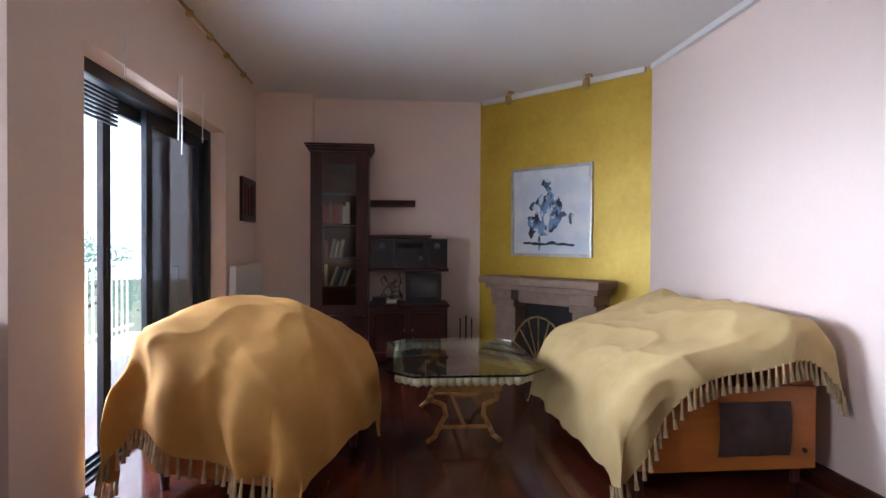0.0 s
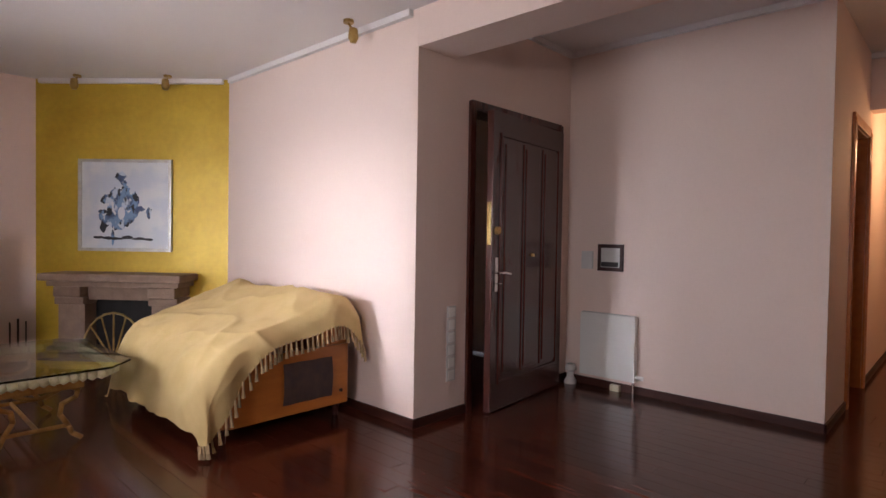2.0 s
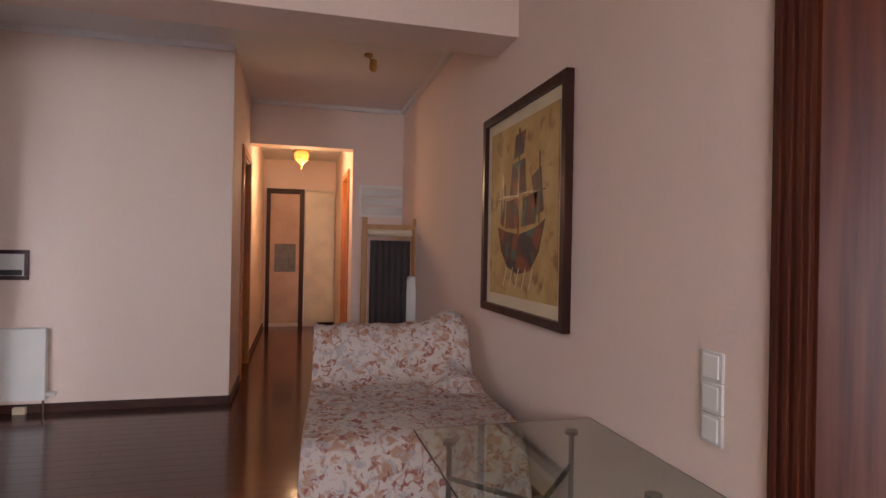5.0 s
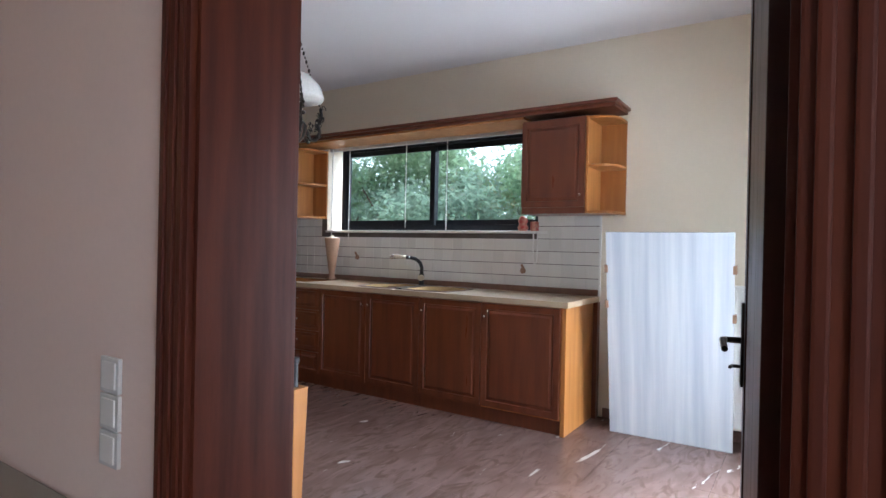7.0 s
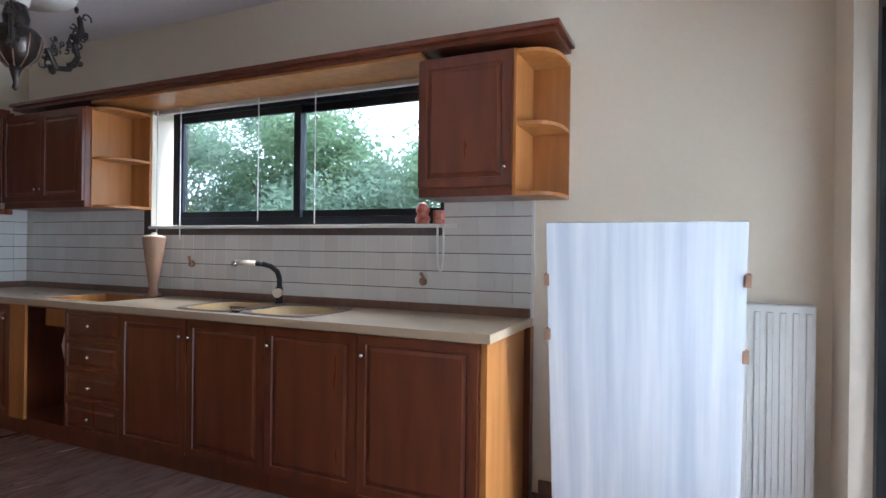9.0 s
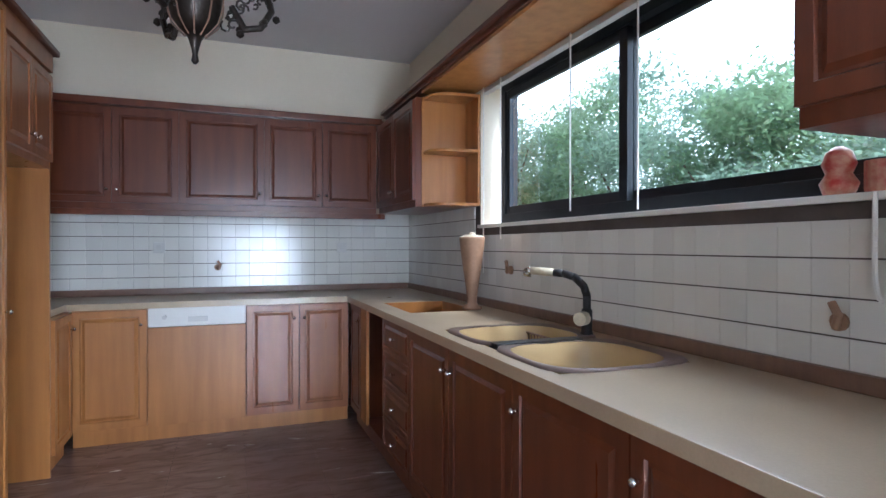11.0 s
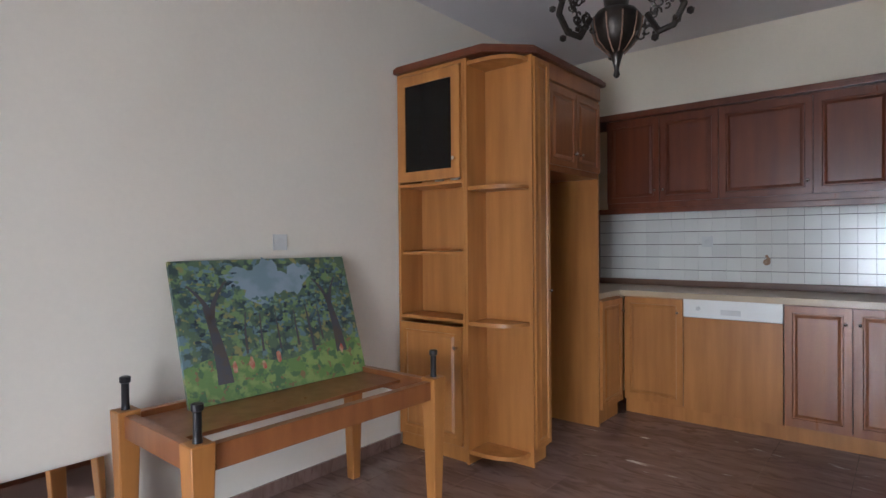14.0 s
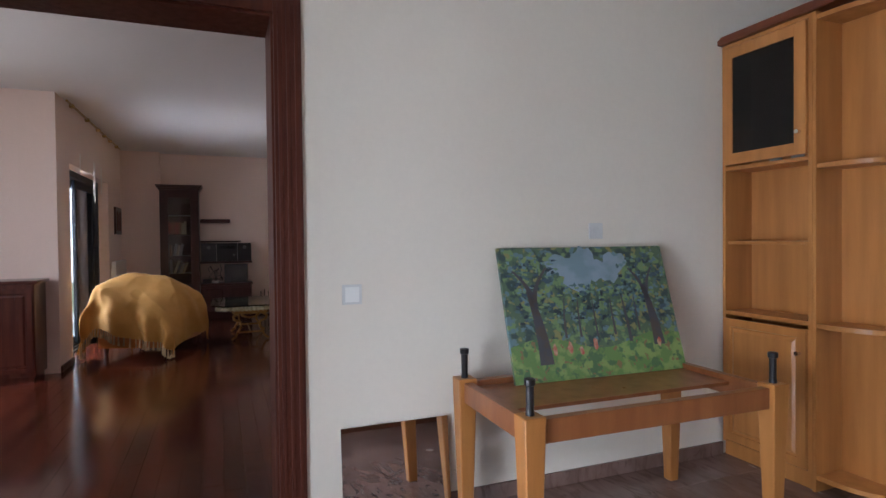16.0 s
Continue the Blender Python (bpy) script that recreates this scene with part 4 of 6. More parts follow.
def end_shelf(label, x0, x1, flip):
    s = thing("corner_shelf", label, "shelf", group="open end shelves")
    inner = x1 if flip else x0
    part("back_panel", bm_boxes([(x0, -3.815, 1.51, x1, -3.8, 2.2), (inner - 0.009, -3.8, 1.51, inner + 0.009, -3.5, 2.2)]), M_KLIGHT, s)
    for z in (1.51, 1.84, 2.18):
        b = bmesh.new()
        n = 10
        cx, sg = (x1, -1) if flip else (x0, 1)
        w, d = x1 - x0, 0.29
        lo, hi = [], []
        pts = [(cx, -3.8)] + [(cx + sg * w * math.sin(math.pi / 2 * i / n) ** 0.6, -3.8 + d * math.cos(math.pi / 2 * i / n) ** 0.6) for i in range(n + 1)]
        lo = [b.verts.new((x, y, z)) for x, y in pts]
        hi = [b.verts.new((x, y, z + 0.018)) for x, y in pts]
        b.faces.new(lo)
        b.faces.new(hi)
        for i in range(len(pts)):
            k = (i + 1) % len(pts)
            b.faces.new((lo[i], lo[k], hi[k], hi[i]))
        part("shelf", b, M_KLIGHT, s)
    return s


end_shelf("honey wood open end shelf beside the window", 4.21, 4.41, True)
end_shelf("honey wood open end shelf of the wall cabinet", 1.19, 1.385, True)

# tall units on the north wall
TX = 3.58
tall = thing("dresser_unit", "honey wood tall unit with smoked glass door and open shelves", "cabinet", pose(TX, -0.61, 0, 0, 0, 0))
# its front looks west: local x east, local y north, so the front lies at x = 0
part("body", bm_boxes([(0.0, -0.02, 0.08, 0.5, 0.0, 2.3), (0.0, -0.52, 0.08, 0.3, -0.5, 2.3), (0.30, -0.5, 0.08, 0.32, -0.02, 2.3), (0.0, -0.5, 0.80, 0.3, -0.02, 0.82), (0.0, -0.5, 1.60, 0.3, -0.02, 1.62), (0, -0.5, 2.28, 0.3, -0.02, 2.3), (0.02, -0.5, 1.19, 0.3, -0.02, 1.208)], 0.002), M_KLIGHT, tall)
part("plinth", bm_box(0.02, -0.52, 0, 0.32, 0.0, 0.08), M_KLIGHT, tall)
dl = bm_door(0.48, 0.68, 0.06, 0.02)
bmesh.ops.transform(dl, matrix=pose(0.0, -0.02, 0.1, 0, 0, -90), verts=dl.verts)
d = part("door", dl, M_KLIGHT, tall)
part("knob", bm_cyl((-0.045, -0.47, 0.66), (-0.02, -0.47, 0.66), 0.011, 0.008), M_CHROME, d)
gd = part("glass_door", bm_boxes([(-0.02, -0.5, 1.63, 0.0, -0.44, 2.27), (-0.02, -0.08, 1.63, 0.0, -0.02, 2.27), (-0.02, -0.44, 1.63, 0, -0.08, 1.69), (-0.02, -0.44, 2.21, 0, -0.08, 2.27)], 0.002), M_KLIGHT, tall)
part("pane", bm_box(-0.012, -0.44, 1.69, -0.007, -0.08, 2.21), M_SMOKE, gd, "smoked glass pane")
part("knob", bm_cyl((-0.045, -0.47, 1.74), (-0.02, -0.47, 1.74), 0.011, 0.008), M_CHROME, gd)
for x, y, h in ((0.12, -0.36, 0.1), (0.14, -0.22, 0.07), (0.16, -0.42, 0.12), (0.2, -0.3, 0.09)):
    solid("drinking_glass", bm_lathe([(0.026, 0), (0.028, 0.004), (0.034, h)], 14, (TX + x, -0.61 + y, 1.622)), M_OPAL, "small clear drinking glass behind smoked glass", "glass", group="drinking glasses")
# quarter shelves at the outer corner
qs = thing("quarter_shelf_unit", "honey wood end unit with rounded quarter shelves", "shelf", pose(TX, -1.13, 0))
part("back_panel", bm_boxes([(0.0, -0.018, 0.0, 0.185, -0.001, 2.3), (0.185, -0.33, 0.0, 0.2, -0.001, 2.3)], 0.002), M_KLIGHT, qs)
for z in (0.06, 0.79, 1.555, 2.26):
    b = bmesh.new()
    pts = [(0.185, -0.018)] + [(0.185 - 0.18 * math.cos(math.pi / 2 * i / 10) ** 0.7, -0.018 - 0.29 * math.sin(math.pi / 2 * i / 10) ** 0.7) for i in range(11)]
    lo = [b.verts.new((x, y, z)) for x, y in pts]
    hi = [b.verts.new((x, y, z + 0.022)) for x, y in pts]
    b.faces.new(lo), b.faces.new(hi)
    for i in range(len(pts)):
        k = (i + 1) % len(pts)
        b.faces.new((lo[i], lo[k], hi[k], hi[i]))
    part("shelf", b, M_KLIGHT, qs)
# pantry column, front looking south
pn = thing("pantry_cupboard", "narrow honey wood pantry cupboard with a tall panel door", "cabinet", pose(3.782, -1.45, 0))
part("body", bm_box(0, 0.0, 0.08, 0.17, 0.82, 2.3), M_KLIGHT, pn)
d = part("door", bm_door(0.164, 2.19, 0.04, 0.02, 0.003, 0.1), M_KLIGHT, pn)
knob(d, 0.14, 0.98)
part("plinth", bm_box(0, 0.02, 0, 0.17, 0.04, 0.08), M_KLIGHT, pn)
# bridge over the fridge niche
br = thing("fridge_niche", "honey wood fridge niche, empty, with a bridging cupboard", "cabinet", pose(3.954, -1.45, 0))
part("side_panel", bm_box(0.686, 0.0, 0.0, 0.706, 0.83, 2.2), M_KLIGHT, br)
part("bridge", bm_box(0.0, 0.0, 1.68, 0.685, 0.83, 2.2), M_MID, br)
for i in range(2):
    d = part("door", bm_door(0.336, 0.46, 0.05, 0.02, 0.003 + i * 0.342, 1.715), M_MID, br)
    knob(d, 0.30 if i == 0 else 0.385, 1.80)


def bm_prism(pts, z0, z1, bevel=0.005):
    b = bmesh.new()
    lo = [b.verts.new((x, y, z0)) for x, y in pts]
    hi = [b.verts.new((x, y, z1)) for x, y in pts]
    b.faces.new(lo), b.faces.new(hi)
    for i in range(len(pts)):
        k = (i + 1) % len(pts)
        b.faces.new((lo[i], lo[k], hi[k], hi[i]))
    bmesh.ops.bevel(b, geom=list(b.edges), offset=bevel, segments=2, affect="EDGES")
    return b


tc = solid("tall_cornice", bm_prism([(TX - 0.03, -0.6), (TX - 0.03, -1.27), (3.77, -1.49), (4.7, -1.49), (4.7, -0.6)], 2.301, 2.335), M_KWOOD, "moulded cherry cornice on the tall units", "cornice")
part("top_moulding", bm_prism([(TX - 0.012, -0.602), (TX - 0.012, -1.262), (3.775, -1.472), (4.682, -1.472), (4.682, -0.602)], 2.335, 2.352), M_KWOOD, tc)
part("frieze", bm_box(3.954, -1.466, 2.203, 4.66, -0.602, 2.299, 0.003), M_MID, tc)

# chandelier
CH = Vector((3.0, -2.26, 1.845))
ch = thing("chandelier", "ornate blackened bronze oil-lamp chandelier with opal shade", "chandelier", pose(*CH))
part("body", bm_lathe([(0.004, -0.0), (0.012, 0.01), (0.008, 0.03), (0.012, 0.05), (0.018, 0.07), (0.022, 0.085), (0.045, 0.1), (0.072, 0.13), (0.084, 0.175), (0.088, 0.21), (0.07, 0.235), (0.04, 0.25), (0.045, 0.28), (0.035, 0.33)], 24), M_BRONZE, ch, "", True)
part("shade", bm_lathe([(0.19, 0.38), (0.2, 0.4), (0.17, 0.48), (0.1, 0.55), (0.06, 0.56)], 28), M_OPAL, ch, "cream opal glass shade", True)
part("chimney", bm_lathe([(0.04, 0.33), (0.055, 0.4), (0.03, 0.5), (0.03, 0.66)], 16), M_OPAL, ch, "", True)
for i in range(10):
    a = 2 * math.pi * i / 10
    part("gilt_rib", bm_tube([(r_ * math.cos(a), r_ * math.sin(a), z_) for r_, z_ in ((0.03, 0.088), (0.073, 0.13), (0.086, 0.175), (0.09, 0.21))], 0.003, 5), M_STRIP, ch)
part("rod", bm_tube([(0, 0, 0.6), (0, 0, CE - CH.z)], 0.012), M_BRONZE, ch)
for k in range(3):
    a = 2 * math.pi * k / 3 + 0.5
    c, s = math.cos(a), math.sin(a)
    pts = [(0.11 * c, 0.11 * s, 0.2), (0.15 * c, 0.15 * s, 0.13), (0.2 * c, 0.2 * s, 0.14), (0.235 * c, 0.235 * s, 0.2), (0.22 * c, 0.22 * s, 0.25), (0.25 * c, 0.25 * s, 0.3), (0.24 * c, 0.24 * s, 0.37)]
    arm = bm_tube(pts, 0.011, 8)
    for q in range(10):
        p = Vector(pts[1 + q % 5]) + Vector((random.uniform(-0.02, 0.02), random.uniform(-0.02, 0.02), random.uniform(-0.03, 0.03)))
        bmesh.ops.create_icosphere(arm, subdivisions=1, radius=random.uniform(0.009, 0.017), matrix=Matrix.Translation(p))
    lace = random.Random(60 + k)
    for q in range(26):
        f0 = lace.uniform(0.09, 0.27)
        cz = 0.16 + (f0 - 0.09) * 0.95 + lace.uniform(-0.05, 0.05)
        ra, tw = lace.uniform(0.012, 0.026), lace.uniform(0, 6.28)
        sw = lace.uniform(-0.012, 0.012)
        bm_tube([((f0 + ra * (1 - i / 9) * math.cos(tw + 0.75 * i)) * c - sw * s, (f0 + ra * (1 - i / 9) * math.cos(tw + 0.75 * i)) * s + sw * c, cz + ra * (1 - i / 9) * math.sin(tw + 0.75 * i)) for i in range(8)], 0.0036, 5, arm)
    am = part("arm", arm, M_BRONZE, ch)
    chn = bmesh.new()
    for q in range(16):
        f = q / 15
        p = Vector((0.24 * c * (1 - 0.8 * f), 0.24 * s * (1 - 0.8 * f), 0.37 + 0.4 * f))
        bmesh.ops.create_icosphere(chn, subdivisions=1, radius=0.009 if q % 2 else 0.006, matrix=Matrix.Translation(p) @ Matrix.Diagonal((1, 1, 1.9, 1)))
    part("chain", chn, M_BRONZE, am)

# table frame, canvas and mirror
TB = Matrix.Translation((1.915, -1.32, 0)) @ Matrix.Rotation(radians(-1), 4, "Z")
tbl = thing("table_frame", "honey wood table frame without its top, black corner pins", "table", TB)
TW, TD = 1.135, 0.58
for x in (0, TW):
    for y in (0, TD):
        sx, sy = (1 if x == 0 else -1), (1 if y == 0 else -1)
        b = bmesh.new()
        bm_box(x - 0.042, y - 0.042, 0, x + 0.042, y + 0.042, 0.63, bm=b)
        for v in b.verts:
            if v.co.z < 0.1:
                v.co.x = x + (v.co.x - x) * 0.6 + sx * 0.0
                v.co.y = y + (v.co.y - y) * 0.6
        bmesh.ops.bevel(b, geom=list(b.edges), offset=0.004, segments=1, affect="EDGES")
        lg = part("leg", b, M_KLIGHT, tbl)
        part("pin", bm_lathe([(0.016, 0.63), (0.014, 0.65), (0.014, 0.73), (0.02, 0.735), (0.02, 0.755), (0.012, 0.758)], 14, (x, y, 0)), M_BLACK, lg, "black corner pin")
for r in ((0.042, -0.02, 0.53, TW - 0.042, 0.02, 0.615), (0.042, TD - 0.02, 0.53, TW - 0.042, TD + 0.02, 0.615), (-0.02, 0.042, 0.53, 0.02, TD - 0.042, 0.615), (TW - 0.02, 0.042, 0.53, TW + 0.02, TD - 0.042, 0.615)):
    part("apron", bm_box(*r, 0.004), M_MID, tbl)
part("ledge", bm_boxes([(0.022, 0.20, 0.575, TW - 0.022, TD - 0.022, 0.59), (0.022, 0.022, 0.575, TW - 0.022, 0.05, 0.59)]), M_MID, tbl)

# leaning orchard canvas: lower edge on the frame, upper edge on the wall
cb, ct_ = Vector((2.13, -0.83, 0.592)), Vector((2.16, -0.64, 1.19))
CW, CHh = 0.93, (ct_ - cb).length
ax = Vector((1, -0.04, 0.0)).normalized()
up = (ct_ - cb).normalized()
up = (up - ax * up.dot(ax)).normalized()
nr = ax.cross(up)
CV = Matrix((ax, up, nr)).transposed().to_4x4()
CV.translation = cb
cv = thing("canvas_painting", "unframed oil painting of an orchard leaning on the wall", "painting", CV)
part("canvas", bm_box(0, 0, -0.018, CW, CHh, 0, 0.002), M_ORCHARD, cv)
rnd = random.Random(7)


def flat_blob(cx, cy, rx, ry, n=9, jitter=0.35, z=0.002):
    b = bmesh.new()
    vs_ = [b.verts.new((cx + rx * math.cos(2 * math.pi * i / n) * (1 + rnd.uniform(-jitter, jitter)), cy + ry * math.sin(2 * math.pi * i / n) * (1 + rnd.uniform(-jitter, jitter)), z)) for i in range(n)]
    b.faces.new(vs_)
    return b


part("painted_sky", join([flat_blob(0.30 + 0.055 * i, CHh * (0.86 + 0.05 * (i % 2) - 0.06 * (i % 3)), 0.075, 0.055, 13, 0.35, 0.0012 + 0.00005 * i) for i in range(7)]), M_ORCH_SKY, cv)
part("painted_grass", bm_grid(lambda u, v: (u * CW, v * CHh * (0.26 + 0.05 * math.sin(u * 9)), 0.0012), 16, 3), M_ORCH_GRASS, cv)
blobs, pale = [], []
for i in range(420):
    x = rnd.uniform(0.03, CW - 0.03)
    y = CHh * rnd.uniform(0.42, 0.95)
    if abs(x - 0.47) < 0.17 and y > CHh * 0.70:
        continue
    (blobs if rnd.random() < 0.55 else pale).append(flat_blob(x, y, rnd.uniform(0.006, 0.02), rnd.uniform(0.005, 0.012), 7, 0.45, 0.002 + i * 0.000003))
part("painted_leaves", join(blobs), M_ORCH_BLUE, cv)
part("painted_pale_leaves", join(pale), M_ORCH_PALE, cv)
tr = []
for x, w_, y0, y1, ln in ((0.17, 0.045, 0.12, 0.66, -0.04), (0.15, 0.022, 0.55, 0.82, -0.09), (0.15, 0.02, 0.55, 0.84, 0.09), (0.8, 0.04, 0.2, 0.68, -0.03), (0.78, 0.018, 0.55, 0.82, -0.08), (0.78, 0.016, 0.55, 0.82, 0.06), (0.37, 0.008, 0.3, 0.58, 0.01), (0.46, 0.007, 0.3, 0.6, 0), (0.56, 0.008, 0.3, 0.58, 0), (0.64, 0.012, 0.24, 0.6, -0.01), (0.29, 0.008, 0.3, 0.6, 0.02), (0.7, 0.007, 0.32, 0.6, 0)):
    tr.append(bm_grid(lambda u, v: (x + (u - 0.5) * w_ * (1.6 - v) + ln * v * v, CHh * (y0 + (y1 - y0) * v), 0.0034), 2, 6))
part("painted_trunks", join(tr), M_ORCH_TRUNK, cv)
part("painted_dabs", join([flat_blob(x, CHh * y, 0.012, 0.025, 8, 0.3, 0.0036) for x, y in ((0.22, 0.22), (0.3, 0.23), (0.36, 0.2), (0.44, 0.24), (0.8, 0.22))]), M_RED, cv)

mi = thing("leaning_mirror", "frameless mirror leaning on the wall near the doorway", "mirror", pose(1.4, -0.655, 0.0, -5, 0, 0))
part("glass", bm_box(0, -0.006, 0.0, 0.49, 0.0, 0.435, 0.001), M_MIRROR, mi)

# marble slab, radiator side
ms = solid("marble_slab", bm_box(0, -0.02, 0, 0.76, 0, 1.39, 0.002), M_SLAB, "tall blue-veined white marble slab leaning on the wall", "slab", pose(1.19, -3.55, 0, 9, 0, 182))
for x, z in ((-0.012, 1.12), (-0.012, 0.88), (0.752, 1.14), (0.752, 0.84)):
    part("corner_guard", bm_box(x, -0.03, z, x + 0.022, 0.008, z + 0.05, 0.002), M_VASE, ms, "brown cardboard edge guard")

mitt = thing("oven_glove", "white oven glove with a green cuff hanging in the open unit", "oven glove", pose(4.29, -3.33, 0.48))
part("glove", bm_lathe([(0.02, 0), (0.06, 0.04), (0.075, 0.12), (0.06, 0.2), (0.045, 0.24)], 16), M_WHITEP, mitt, "", True)
part("cuff", bm_lathe([(0.05, 0.24), (0.06, 0.25), (0.06, 0.31), (0.05, 0.32)], 16), M_LEAFA, mitt, "dark green cuff")
part("loop", bm_tube([(0, 0, 0.31), (0, 0, 0.375)], 0.006, 6), M_LEAFA, mitt)

# sill objects and cords
fg = solid("candle_figurine", bm_lathe([(0.035, 0), (0.045, 0.03), (0.03, 0.055), (0.04, 0.08), (0.03, 0.11), (0.01, 0.125)], 14, (2.02, -3.83, 1.392)), M_RED, "red and brown glazed figurine on the sill", "figurine", smooth=True)
solid("red_candle", bm_lathe([(0.04, 0), (0.042, 0.01), (0.042, 0.075), (0.03, 0.076)], 18, (1.91, -3.83, 1.392)), M_RED, "short red and white candle on the sill", "candle")
for x, z0, z1 in ((3.9, 1.3, 2.22), (4.13, 1.1, 2.22), (3.2, 1.42, 2.22), (2.75, 1.40, 2.22)):
    solid("pull_cord", bm_tube([(x, -3.80, z0), (x, -3.80, z1)], 0.004, 6), M_WHITEP, "thin white blind cord before the window", "cord", group="blind cords")
cordpts = [(1.89 + 0.018 * math.cos(t), -3.79, 1.22 - 0.09 * math.sin(t)) for t in [math.pi * i / 8 for i in range(9)]]
solid("cord_loop", bm_tube([(1.908, -3.79, 1.39)] + cordpts + [(1.872, -3.79, 1.39)], 0.006, 6), M_WHITEP, "white looped blind cord hanging over the tiles", "cord")
solid("blind_rail", bm_box(1.9, -3.86, 2.195, 4.19, -3.82, 2.223, 0.003), M_GREYP, "slim white roller blind rail", "blind")


def tile_fitting(label, x, y, z, turn):
    h = thing("pipe_hook", label, "hook", pose(x, y, z, 0, 0, turn), group="tile hooks")
    part("rose", bm_cyl((0, -0.012, 0), (0, -0.02, 0), 0.024), M_VASE, h)
    part("hook", bm_tube([(0, -0.02, 0), (0.01, -0.045, -0.01), (0.02, -0.05, 0.02), (0.0, -0.045, 0.05)], 0.01, 8), M_VASE, h)


tile_fitting("small brown ceramic hook on the tiles", 2.0, -3.82, 1.07, 180)
tile_fitting("small brown ceramic hook on the tiles", 3.78, -3.82, 1.13, 180)
tile_fitting("small brown ceramic hook on the tiles", 5.68, -2.28, 1.10, -90)


# ---------------- living room ----------------
def bookcase():
    b = thing("bookcase", "tall dark mahogany bookcase with a glazed door", "bookcase", pose(0.06, 6.82, 0))
    w, d, h = 0.56, 0.37, 2.06
    part("body", bm_boxes([(0, 0, 0, 0.025, d, h), (w - 0.025, 0, 0, w, d, h), (0.025, d - 0.012, 0, w - 0.025, d, h), (0.025, 0, 0, w - 0.025, d, 0.45), (0.025, 0, h - 0.04, w - 0.025, d, h)], 0.002), M_DARK, b)
    part("cornice", bm_boxes([(-0.02, -0.02, h, w + 0.02, d, h + 0.03), (-0.04, -0.04, h + 0.03, w + 0.04, d, h + 0.055), (-0.055, -0.055, h + 0.055, w + 0.055, d, h + 0.075)], 0.006), M_DARK, b)
    dr_ = part("door", bm_boxes([(0.0, -0.022, 0.46, 0.12, 0, h - 0.005), (w - 0.12, -0.022, 0.46, w, 0, h - 0.005), (0.12, -0.022, 0.46, w - 0.12, 0, 0.56), (0.12, -0.022, h - 0.13, w - 0.12, 0, h - 0.005)], 0.003), M_DARK, b)
    g = part("pane", bm_box(0.12, -0.014, 0.56, w - 0.12, -0.01, h - 0.13), M_GLASS, dr_)
    g.visible_shadow = False
    for z in (0.72, 1.0, 1.34, 1.66):
        part("shelf", bm_box(0.026, 0.03, z, w - 0.026, d - 0.013, z + 0.018), M_DARK, b)
    return b


bookcase()
brnd = random.Random(3)
M_BOOKS = [material("book_cloth_" + n_, c_, None, 0.6, scale=8) for n_, c_ in (("red", (0.25, 0.03, 0.02)), ("brown", (0.22, 0.10, 0.05)), ("cream", (0.5, 0.42, 0.3)), ("blue", (0.05, 0.07, 0.12)), ("grey", (0.3, 0.29, 0.28)))]
for z, cols, lean in ((1.358, (0, 0, 0, 1, 0, 0, 1, 2, 2), 0), (1.018, (3, 1, 4, 2, 4), 12), (0.738, (3, 4, 2, 3, 4, 2), 20)):
    x = 0.14
    for i, k in enumerate(cols):
        wd, hh = brnd.uniform(0.022, 0.036), brnd.uniform(0.17, 0.22)
        bk = thing("book", "upright %s cloth-bound book in the bookcase" % ("red", "brown", "cream", "dark blue", "grey")[k], "book", pose(x, 6.9, z, 0, lean if i > 1 else 0, 0), group="books")
        part("cover", bm_boxes([(0, 0, 0, 0.003, 0.14, hh), (wd - 0.003, 0, 0, wd, 0.14, hh), (0.003, 0, 0, wd - 0.003, 0.003, hh)]), M_BOOKS[k], bk)
        part("pages", bm_box(0.003, 0.004, 0.004, wd - 0.003, 0.135, hh - 0.004), M_CREAM, bk)
        x += wd + (0.014 if lean else 0.003)

tvc = thing("tv_cabinet", "low dark mahogany television cabinet", "cabinet", pose(0.63, 6.76, 0))
part("body", bm_box(0.0, 0.0, 0.05, 0.77, 0.43, 0.54, 0.003), M_DARK, tvc)
part("top", bm_box(-0.0, -0.025, 0.54, 0.79, 0.43, 0.565, 0.006), M_DARK, tvc)
part("plinth", bm_box(0.02, 0.02, 0, 0.75, 0.4, 0.05), M_DARK, tvc)
for i in range(2):
    dd = part("door", bm_door(0.375, 0.46, 0.05, 0.018, 0.006 + i * 0.382, 0.065), M_DARK, tvc)
    part("knob", knob_mesh(0.345 if i == 0 else 0.425, -0.018, 0.32), M_BRASS, dd)
tv = thing("television", "small black tube television on the cabinet", "television", pose(0.99, 6.87, 0.565))
part("shell", bm_boxes([(0, 0, 0.0, 0.36, 0.12, 0.30), (0.05, 0.12, 0.03, 0.31, 0.28, 0.26)], 0.012), M_BLACK, tv)
part("screen", bm_grid(lambda u, v: (0.045 + 0.27 * u, -0.003 - 0.012 * math.sin(math.pi * u) * math.sin(math.pi * v), 0.065 + 0.2 * v), 10, 8), material("grey_tv_screen", (0.05, 0.05, 0.052), None, 0.15, scale=4, bump=0.0), tv, "grey curved screen", True)
part("bezel", bm_boxes([(0.02, -0.006, 0.04, 0.34, 0.001, 0.062), (0.02, -0.006, 0.268, 0.34, 0.001, 0.285), (0.02, -0.006, 0.062, 0.043, 0.001, 0.268), (0.317, -0.006, 0.062, 0.34, 0.001, 0.268)], 0.003), M_BLACK, tv)
solid("router", bm_boxes([(0.80, 6.88, 0.566, 0.90, 6.96, 0.60)], 0.006), M_WHITEP, "small white router box on the cabinet", "router")
